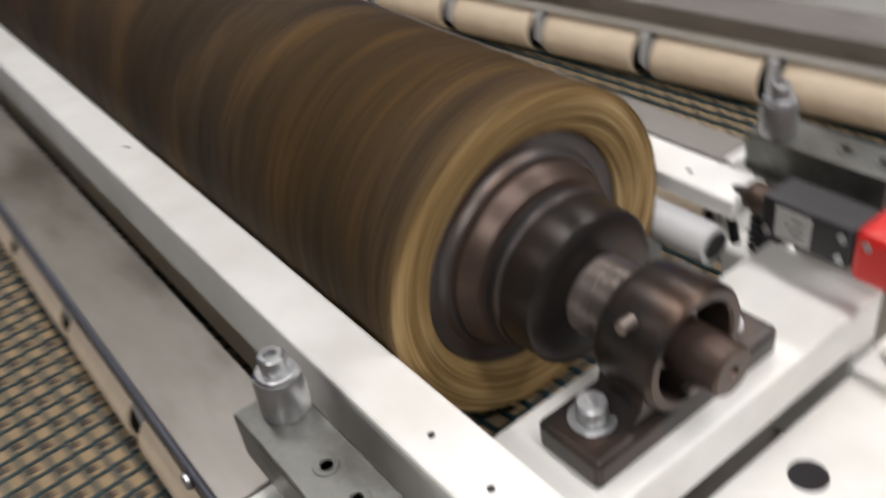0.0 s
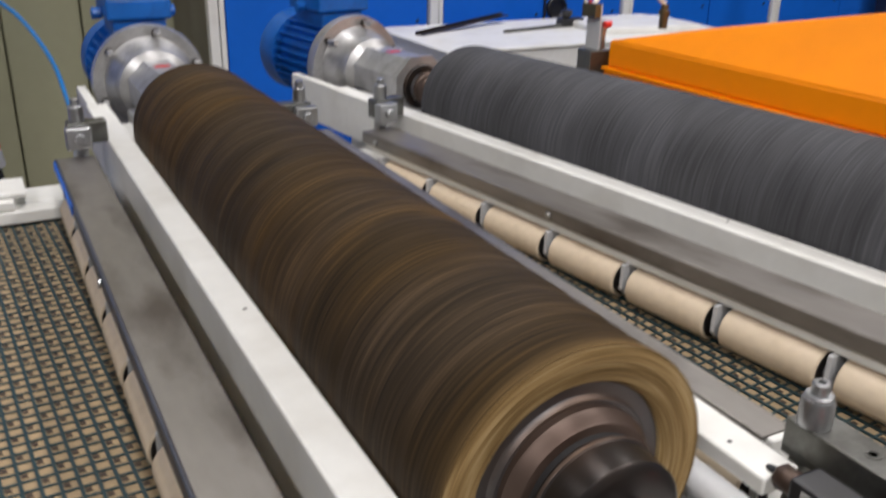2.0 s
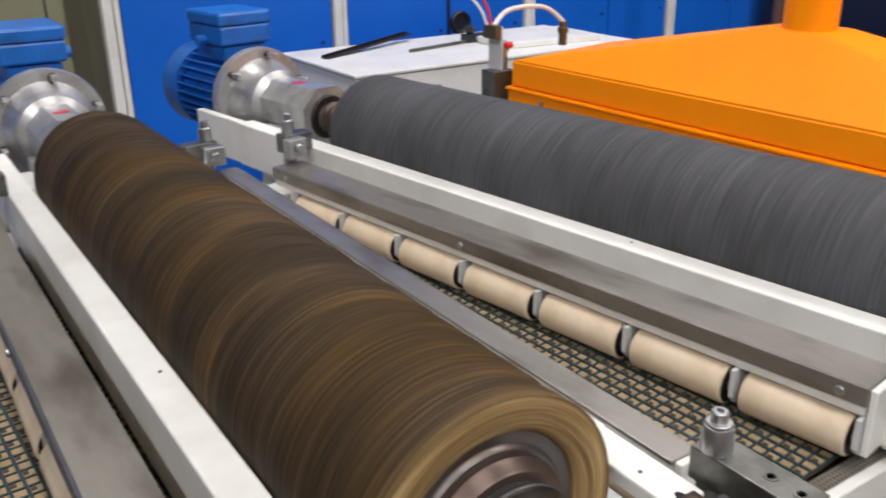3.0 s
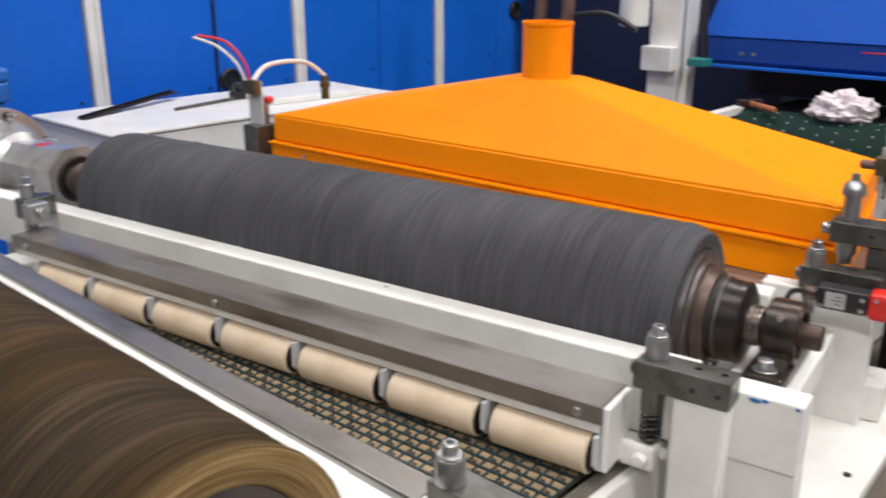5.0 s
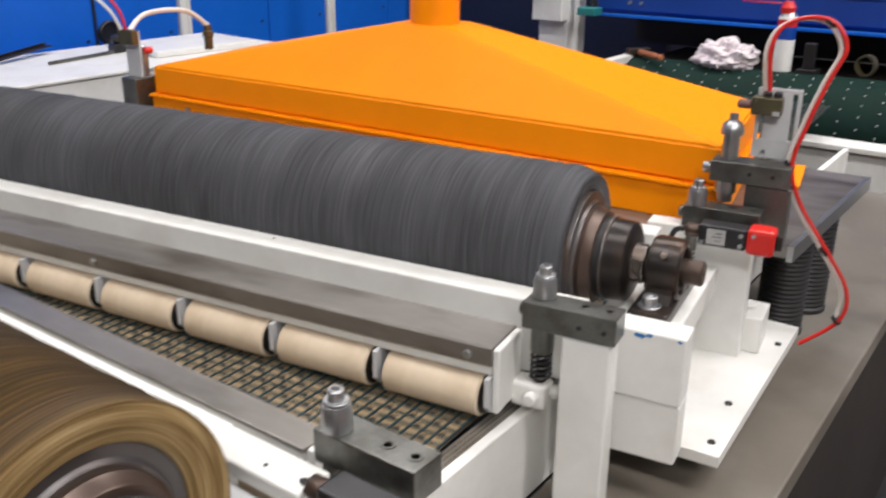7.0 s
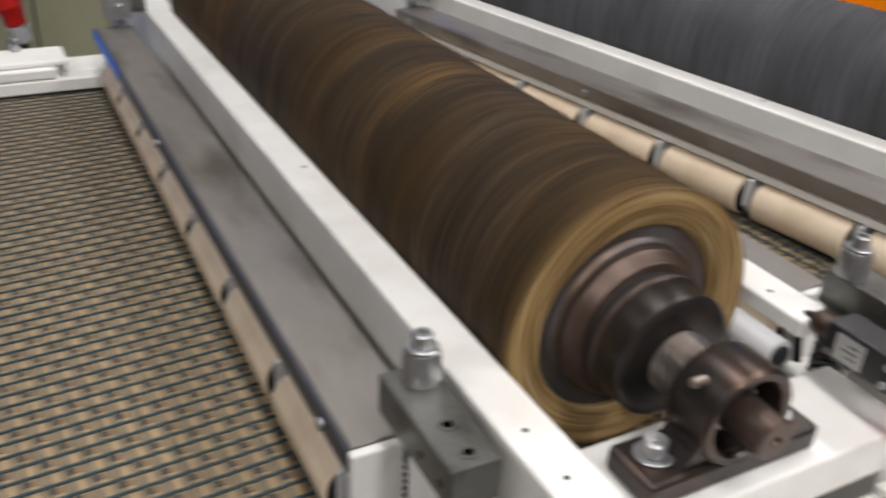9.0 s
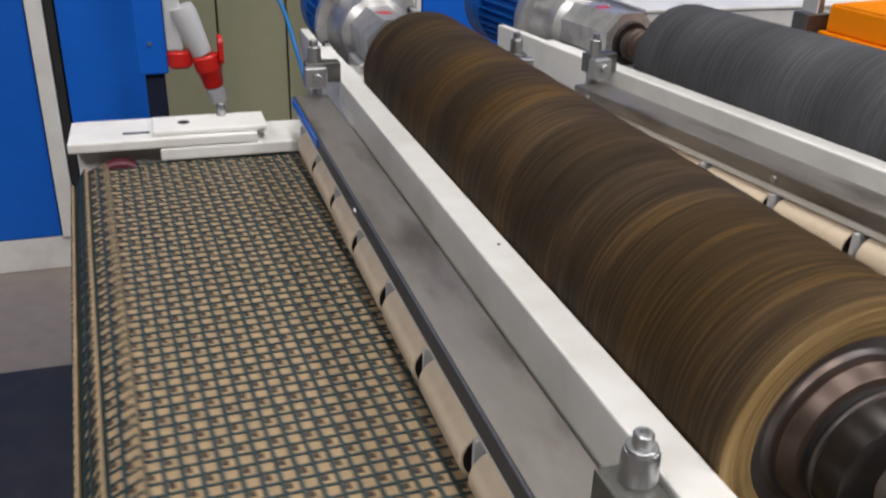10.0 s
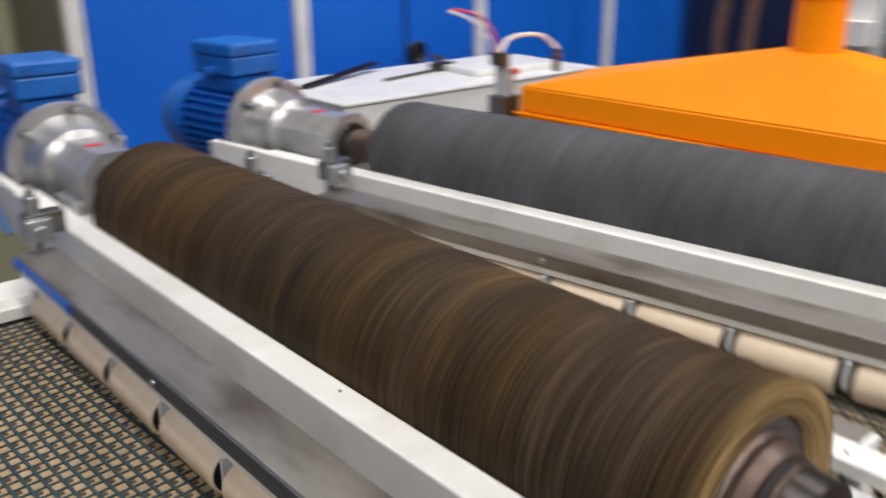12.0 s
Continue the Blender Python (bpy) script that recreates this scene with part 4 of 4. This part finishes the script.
part("valve_label", box(B(), -0.0228, -0.0222, -0.016, -0.006, 1.151, 1.157), SILVERLBL, vp)
for y in (-0.010, 0.004):
    part("hose_fitting", rod(B(), "z", (-0.013, y, 0), 0.0062, 1.176, 1.184, 14, 0.001), BLACKP, vp)
for z in (1.155, 1.171):
    part("valve_screw", rod(B(), "x", (0, 0.018, z), 0.0022, -0.0232, -0.0218, 10), BLOCK, vp)
part("plate_screw", rod(B(), "x", (0, 0.002, 1.094), 0.003, -0.004, -0.002, 10), ZINC, vp)


def hose(name, pts, r, material, label):
    return solid(name, sweep(B(), pts, r), material, label, "hose")


def st2(x, y, z):
    return tuple(STATIONS[1] @ Vector((x, y, z)))


loop = [st2(0.462, -0.143, 1.182), st2(0.46, -0.139, 1.215), st2(0.46, -0.137, 1.245), st2(0.465, -0.147, 1.272), st2(0.47, -0.176, 1.287), st2(0.47, -0.212, 1.283),
        st2(0.465, -0.233, 1.25), st2(0.46, -0.218, 1.205), st2(0.455, -0.200, 1.145), st2(0.45, -0.188, 1.085), st2(0.45, -0.206, 1.03), st2(0.46, -0.252, 0.96), st2(0.475, -0.286, 0.90), st2(0.475, -0.284, 0.85), st2(0.46, -0.235, 0.806)]
red = hose("air_hose", loop, 0.0030, RED, "red plastic air hose looped above the bracket")
hose("air_hose", [(x + 0.004, y + 0.0075, z - 0.003) for x, y, z in loop[:-1]], 0.0030, HOSEWHITE, "clear white air hose beside the red one")
for k in (5, 9, 11, 13):
    x, y, z = loop[k]
    solid("cable_tie", lathe(B(), [(-0.002, 0.0085), (0.002, 0.0085)], "z", seg=14), BLACKP, "small black cable tie round two hoses", "cable tie", pose(x + 0.002, y + 0.004, z - 0.001, 40), "cable ties")

far = thing("hood_regulator", "grey steel bracket with air fitting at the hood end", "bracket", HM @ pose(1.235, 1.245, 0))
part("block", box(B(), -0.035, 0.03, 0.0, 0.05, 0.985, 1.06, 0.003), BLOCK, far)
part("plate", box(B(), -0.012, -0.008, 0.0, 0.05, 1.06, 1.165, 0.001), GREY, far)
part("valve", box(B(), -0.03, -0.0125, 0.0, 0.05, 1.135, 1.168, 0.002), OLIVE, far)
part("guide_pin", lathe(B(), [(1.06, 0.011), (1.105, 0.011), (1.105, 0.015), (1.125, 0.012), (1.13, 0.006)], "z", (0.01, 0.02, 0), 18), ZINC, far)
part("red_cap", rod(B(), "x", (0, 0.0, 1.12), 0.008, 0.0, 0.02, 12, 0.002), RED, far)
p0 = HM @ Vector((1.21, 1.27, 1.168))
hose("air_hose", [tuple(p0), tuple(p0 + Vector((-0.006, 0.012, 0.045))), tuple(p0 + Vector((-0.03, 0.045, 0.088))), tuple(p0 + Vector((-0.075, 0.09, 0.103)))], 0.0034, RED, "pinkish red air hose rising from the fitting")
hose("air_hose", [tuple(p0 + Vector((-0.012, 0, 0))), tuple(p0 + Vector((-0.024, 0.014, 0.040))), tuple(p0 + Vector((-0.05, 0.047, 0.078))), tuple(p0 + Vector((-0.085, 0.09, 0.099)))], 0.0034, HOSEWHITE, "clear air hose rising from the fitting")
hose("air_hose", [tuple(p0 + Vector((0.02, 0.02, -0.01))), tuple(p0 + Vector((0.10, 0.06, 0.022))), tuple(p0 + Vector((0.22, 0.07, 0.02))), tuple(p0 + Vector((0.28, 0.06, -0.02)))], 0.006, HOSEWHITE, "cream hose arched over the white cabinet")
solid("hose_fitting", lathe(B(), [(0, 0.011), (0.03, 0.011), (0.032, 0.014), (0.045, 0.014), (0.047, 0.01), (0.06, 0.01)], "z", seg=16), OLIVE, "small brass hose fitting on a hose end", "fitting", Matrix.Translation(p0 + Vector((0.28, 0.06, -0.08))))

# ---- white cabinet behind the brushes ----
cabm = pose(0, 0, 0)
wc = thing("white_cabinet", "low white machine cabinet with tools on top", "cabinet", cabm)
part("body", box(B(), 1.12, 2.3, 1.97, 2.5, 0.0, 0.945, 0.004), WHITE, wc)
part("top", box(B(), 1.112, 2.308, 1.962, 2.508, 0.9455, 0.956, 0.003), WHITE, wc)
solid("white_tray", box(B(), -0.21, 0.21, -0.14, 0.14, 0, 0.022, 0.004), WHITE, "flat white box on the cabinet", "box", pose(2.0, 2.2, 0.9565, 0, 0, -6))
bm = box(B(), -0.24, 0.24, -0.016, 0.016, 0, 0.004, 0.0008)
box(bm, -0.24, 0.24, 0.012, 0.016, 0.004, 0.012)
solid("steel_ruler", bm, DARKSTEEL, "dark steel straight edge lying tilted", "straight edge", pose(1.40, 2.38, 0.968, 0, -3, 22), )
solid("scriber", rod(B(), "x", (0, 0, 0.006), 0.006, -0.15, 0.15, 12, 0.002), BLOCK, "thin grey steel bar on the cabinet", "tool", pose(1.62, 2.26, 0.9565, 0, 0, 12))
cl = thing("clamp_knob", "small black clamp with round knob on the cabinet", "clamp", pose(1.80, 2.30, 0.9565))
part("jaw", box(B(), -0.05, 0.05, -0.02, 0.02, 0, 0.03, 0.004), BLACKP, cl)
part("knob", lathe(B(), [(0.03, 0.012), (0.045, 0.022), (0.055, 0.022), (0.06, 0.012)], "z", (-0.02, 0, 0), 16), BLACKP, cl)

# ---- blue cabinets ----


def blue_cabinet(x0, x1, seam, knob):
    root = thing("blue_cabinet", "tall blue steel cabinet with white corner strips", "cabinet", None, "blue cabinets")
    part("carcass", box(B(), x0, x1, 2.83, 3.40, 0.10, 2.4, 0.003), PLATE, root)
    part("plinth", box(B(), x0, x1, 2.85, 3.38, 0, 0.0995), WHITE, root)
    part("corner_strip", box(B(), x0 - 0.001, x0 + 0.034, 2.785, 2.829, 0.10, 2.4, 0.004), WHITE, root, "white upright corner strip")
    part("corner_strip", box(B(), x0 + 0.039, x0 + 0.058, 2.79, 2.829, 0.10, 2.4, 0.004), WHITE, root)
    xs = [x0 + 0.064] + ([seam] if seam else []) + [x1 - 0.004]
    for a, b in zip(xs, xs[1:]):
        d = part("door", box(B(), a, b - 0.006, 2.798, 2.828, 0.12, 2.38, 0.004), BLUE, root)
        part("latch_screw", rod(B(), "y", (b - 0.05, 0, 0.93), 0.006, 2.793, 2.798, 10), BLACKP, d)
    if seam and seam < 2.1:
        part("seam_edge", box(B(), seam - 0.016, seam - 0.007, 2.786, 2.7975, 0.12, 2.38, 0.002), BLACKP, root)
    if knob:
        kx, kz = knob
        k = part("latch_knob", lathe(B(), [(-2.797, 0.048), (-2.785, 0.05), (-2.778, 0.042), (-2.780, 0.03)], "y", (kx, 0, kz), 28), BLACKP, root, "round black latch")
        k.data.transform(Matrix.Translation((0, 0, 0)))
    return root


for ca in ((0.60, 1.475, None, None), (1.475, 2.435, 2.03, None), (2.435, 3.36, 2.96, None), (3.36, 4.28, 3.86, None), (4.28, 5.2, None, None)):
    blue_cabinet(*ca)
lk = thing("round_latch", "round black door latch with pale lever", "latch", pose(2.08, 2.797, 0.955), "latches")
part("ring", lathe(B(), [(0, 0.05), (0.012, 0.05), (0.016, 0.044), (0.01, 0.034), (0.004, 0.032)], "y", seg=28), BLACKP, lk)
part("lever", box(B(), -0.008, 0.008, -0.016, -0.002, -0.03, 0.03, 0.003), GREY, lk)
lk.matrix_basis = pose(2.08, 2.797, 0.955, 0, 0, 180)
l2 = copy_thing(lk, pose(4.02, 2.797, 1.17, 0, 0, 180))

# ---- left side behind the conveyor ----
lc = thing("blue_cabinet", "tall blue steel cabinet with white frame and plinth", "cabinet", pose(0, -0.17, 0), "blue cabinets")
part("carcass", box(B(), -2.2, -0.30, 2.83, 3.40, 0.12, 2.4, 0.003), NAVY, lc)
part("plinth", box(B(), -2.2, -0.30, 2.80, 3.38, 0, 0.119, 0.003), WHITE, lc, "white plinth")
part("door", box(B(), -2.2, -0.67, 2.798, 2.828, 0.122, 2.38, 0.004), BLUE, lc)
part("corner_strip", box(B(), -0.665, -0.615, 2.78, 2.829, 0.122, 2.4, 0.005), WHITE, lc, "white upright strip")
part("seal", box(B(), -0.612, -0.585, 2.80, 2.829, 0.122, 2.4, 0.004), RUBBER, lc, "black door seal")
part("door", box(B(), -0.58, -0.305, 2.798, 2.828, 0.122, 2.38, 0.004), BLUE, lc)
sb = thing("socket_box", "blue steel post with grey sockets and red plugs", "socket box", pose(-0.295, 2.0, 0))
part("post", box(B(), -0.045, 0.03, -0.02, 0.05, 0.825, 1.5, 0.004), BLUE, sb)
part("post_foot", box(B(), -0.03, 0.02, 0.0, 0.045, 0.0, 0.8245, 0.002), NAVY, sb)
part("post_screw", rod(B(), "y", (-0.01, 0, 0.905), 0.005, -0.026, -0.02, 10), ZINC, sb)
part("breaker", box(B(), 0.031, 0.072, -0.03, 0.03, 0.885, 1.06, 0.006), GREY, sb, "light grey switch housing")
part("socket_cover", rod(B(), "z", (0.06, -0.01, 0), 0.032, 0.84, 0.885, 26, 0.006), RED, sb, "red round socket cover")
bm = lathe(B(), [(0.0, 0.026), (0.11, 0.034), (0.13, 0.03)], "z", seg=26)
pl = part("plug_housing", bm, GREY, sb, "grey angled socket housing")
pl.matrix_basis = pose(0.118, -0.02, 0.875, 0, -20, 0)
bm = lathe(B(), [(-0.09, 0.018), (-0.085, 0.025), (-0.045, 0.03), (-0.04, 0.034), (-0.005, 0.035), (0.0, 0.03)], "z", seg=26)
rp = part("red_plug", bm, RED, sb, "red industrial power plug")
rp.matrix_basis = pose(0.124, -0.02, 0.872, 0, -12, 0)
bm = lathe(B(), [(-0.135, 0.012), (-0.13, 0.021), (-0.092, 0.024), (-0.09, 0.018)], "z", seg=22)
gp = part("plug_gland", bm, GREY, sb)
gp.matrix_basis = pose(0.124, -0.02, 0.872, 0, -12, 0)
bm = box(B(), -0.006, 0.006, -0.03, 0.03, -0.035, 0.035, 0.012)
fl = part("plug_flap", bm, RED, sb, "red hinged flap")
fl.matrix_basis = pose(0.165, -0.02, 0.885)
part("power_cable", sweep(B(), [(0.15, -0.02, 0.745), (0.155, -0.02, 0.70), (0.15, -0.02, 0.6), (0.10, 0.0, 0.4), (0.08, 0.0, 0.0)], 0.009), BLACKP, sb, "black power cable")
hose("air_hose", [(-0.25, 1.99, 1.215), (-0.16, 1.94, 1.195), (-0.06, 1.85, 1.135), (-0.005, 1.72, 1.05), (0.01, 1.60, 0.97), (0.02, 1.52, 0.90)], 0.0045, HOSEBLUE, "blue air hose curving down to the brush frame")

# ---- neighbouring machine ----
nm = thing("roller_table", "dark green perforated roller sleeve of another machine", "roller")
RX = 3.25
part("sleeve", lathe(B(), [(-1.4, 0.10), (-1.4, 0.17), (1.05, 0.17), (1.05, 0.10)], "y", (RX, 0, 0.72), 48), GREEN, nm)
bm = B()
for k in range(38):
    for j in range(7):
        a = math.radians(100 + j * 14 + 7 * (k % 2))
        c = Vector((RX + 0.1705 * math.cos(a), -1.35 + k * 0.062, 0.72 + 0.1705 * math.sin(a)))
        d = 0.0028
        box(bm, c.x - d, c.x + d, c.y - d, c.y + d, c.z - d, c.z + 0.0012)
tagged(part("sleeve_stud", bm, GREY, nm), kind="stuff")
part("bed", box(B(), RX + 0.0, RX + 0.6, -1.4, 1.05, 0.60, 0.86, 0.004), DARKSTEEL, nm)
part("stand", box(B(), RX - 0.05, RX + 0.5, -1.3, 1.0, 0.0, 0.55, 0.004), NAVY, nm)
bb = thing("blue_guard", "deep blue sheet metal guard with a round sticker", "machine guard")
prof = [(3.42, 1.03), (3.40, 1.05), (3.40, 1.14), (3.62, 1.42), (3.9, 1.42), (3.9, 1.03)]
bm = B()
prism(bm, prof, "y", -1.6, 1.30)
part("guard_sheet", bm, DEEPBLUE, bb)
bm = B()
prism(bm, [(3.396, 1.142), (3.616, 1.422), (3.61, 1.426), (3.39, 1.146)], "y", -1.6, 1.30)
part("guard_slope", bm, GUARDBLUE, bb)
# Added dark sheet; it stands for the shade in the gap under the guard.
part("gap_shade_sheet", box(B(), 3.86, 3.89, -1.6, 1.30, 0.861, 1.029), GLOOM, bb)
part("guard_lip", box(B(), 3.385, 3.41, -1.6, 1.30, 1.02, 1.032, 0.002), BLUE, bb)
bm = box(B(), -0.06, 0.06, -0.06, 0.06, 0, 0.0015)
stk = part("sticker", bm, TEALPAINT, bb, "square sticker with a red and white round mark")
stk.matrix_basis = pose(3.47, 0.452, 1.244, 0, -51.8, 0)
stk2 = part("sticker_disc", lathe(B(), [(0.0017, 0.053), (0.0027, 0.053)], "z", seg=32), WHITE, bb)
stk2.matrix_basis = pose(3.47, 0.452, 1.244, 0, -51.8, 0)
stk3 = part("sticker_ring", lathe(B(), [(0.003, 0.028), (0.0035, 0.028), (0.0035, 0.042), (0.003, 0.042)], "z", seg=32, caps=False), RED, bb)
stk3.matrix_basis = pose(3.47, 0.452, 1.244, 0, -51.8, 0)
for y in (1.13, 1.08):
    part("guard_screw", rod(B(), "x", (0, y, 1.08), 0.007, 3.39, 3.40, 10), ZINC, bb)

can = thing("spray_can", "spray can with red nozzle straw and blue label", "spray can", pose(3.26, 0.455, 0.888))
part("body", lathe(B(), [(0, 0.029), (0.003, 0.033), (0.19, 0.033), (0.196, 0.031)], "z", seg=32), WHITE, can)
part("label", lathe(B(), [(0.115, 0.0333), (0.16, 0.0333)], "z", seg=32, caps=False), DEEPBLUE, can, "dark blue label band")
part("label", lathe(B(), [(0.16, 0.0333), (0.185, 0.0333)], "z", seg=32, caps=False), RED, can)
part("shoulder", lathe(B(), [(0.196, 0.031), (0.205, 0.024), (0.212, 0.02)], "z", seg=28), ZINC, can)
part("cap", lathe(B(), [(0.205, 0.025), (0.225, 0.027), (0.235, 0.02), (0.246, 0.016)], "z", (0, 0.004, 0), 24), RED, can, "red spray cap")
part("straw", rod(B(), "y", (0, 0, 0.238), 0.0025, 0.02, 0.17, 8), RED, can)

rng = random.Random(8)
bm = B()
bmesh.ops.create_icosphere(bm, subdivisions=4, radius=1)
for v in bm.verts:
    d = v.co.copy()
    k = 1 + 0.35 * noise.noise(d * 2.3) + 0.22 * noise.noise(d * 6.1) + 0.1 * noise.noise(d * 14)
    v.co = Vector((d.x * 0.075 * k, d.y * 0.11 * k, max(-0.02, (d.z * 0.06 + 0.015) * k)))
solid("crumpled_rag", bm, PAPER, "crumpled pale printed rag on the green roller", "rag", pose(3.25, 0.66, 0.905))
hm = thing("hammer", "hammer with reddish wooden handle on the green roller", "hammer", pose(3.24, 1.0, 0.895, 0, 0, 55))
part("handle", rod(B(), "x", (0, 0, 0.014), 0.012, -0.16, 0.0, 12, 0.004), WOODH, hm)
part("head", box(B(), -0.002, 0.028, -0.05, 0.05, 0, 0.03, 0.004), DARKSTEEL, hm)
solid("blue_tray", lathe(B(), [(0, 0.10), (0.03, 0.12), (0.034, 0.118)], "z", seg=10), BLUE, "flat blue plastic lid on the green roller", "lid", pose(3.34, -0.02, 0.885))
bt = thing("black_bracket", "black steel bracket beside the spray can", "bracket", pose(3.27, 0.365, 0.885))
part("foot", box(B(), -0.03, 0.03, -0.035, 0.035, 0, 0.02, 0.003), BLACKP, bt)
part("arm", box(B(), -0.012, 0.012, -0.02, 0.02, 0.02, 0.11, 0.004), BLACKP, bt)
rg = thing("pipe_clamp", "dark ring clamp lying on the green roller", "clamp", pose(3.3, 0.18, 0.93, 90, 0, 70))
part("ring", lathe(B(), [(-0.01, 0.03), (-0.01, 0.038), (0.01, 0.038), (0.01, 0.03)], "z", seg=24, caps=False), OLIVE, rg)

gd = thing("guide_beam", "long white steel beam of the neighbouring machine", "beam")
part("beam", box(B(), 2.62, 2.70, -2.2, 0.62, 0.66, 0.80, 0.004), WHITE, gd)
part("beam_lip", box(B(), 2.60, 2.6195, -2.2, 0.62, 0.785, 0.80, 0.002), WHITE, gd)
part("beam_leg", box(B(), 2.63, 2.69, -2.1, -2.0, 0.0, 0.6595, 0.003), WHITE, gd)
part("beam_leg", box(B(), 2.63, 2.69, 0.45, 0.55, 0.0, 0.6595, 0.003), WHITE, gd)
ub = thing("frame_post_group", "white machine column with hanging brown straps", "machine column")
part("column", box(B(), 3.30, 3.46, 1.36, 1.50, 0.0, 1.6, 0.006), WHITE, ub)
part("bracket_plate", box(B(), 3.24, 3.30, 1.36, 1.50, 1.0, 1.10, 0.004), WHITE, ub)
part("cap_block", rod(B(), "z", (3.20, 1.52, 0), 0.06, 1.18, 1.3, 24, 0.006), WHITE, ub)
part("angle_rail", box(B(), 2.9, 3.3, 1.02, 1.06, 0.87, 0.90, 0.003), WHITE, ub)
part("teal_fitting", box(B(), 3.26, 3.33, 1.22, 1.30, 1.03, 1.06, 0.003), TEALPAINT, ub)
for y in (1.80, 1.94):
    bm = sweep(B(), [(3.12, y, 0.75), (3.11, y + 0.01, 1.0), (3.12, y - 0.005, 1.25), (3.15, y, 1.7)], 0.028, 10)
    part("strap", bm, BROWN, ub, "frayed brown hanging strap")
part("cable", sweep(B(), [(3.1, 1.75, 1.22), (3.12, 1.6, 1.23), (3.14, 1.47, 1.17)], 0.012), BLACKP, ub)
part("cable", sweep(B(), [(3.3, 1.33, 1.6), (3.33, 1.29, 1.4), (3.33, 1.27, 1.2), (3.34, 1.26, 1.06)], 0.014), BLACKP, ub)
# Added sheets whose near-black colour stands for a shaded recess.
mh = thing("dark_recess", "deep navy sheets put in for a shaded recess behind the hood", "machine housing")
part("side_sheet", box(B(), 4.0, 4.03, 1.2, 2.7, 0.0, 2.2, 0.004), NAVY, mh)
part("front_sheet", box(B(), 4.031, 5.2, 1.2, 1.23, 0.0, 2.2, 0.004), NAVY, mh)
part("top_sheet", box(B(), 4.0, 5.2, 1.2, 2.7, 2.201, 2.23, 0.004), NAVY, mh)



def motions():
    for ob, rows in MOVES:
        walk(ob, rows)


motions()
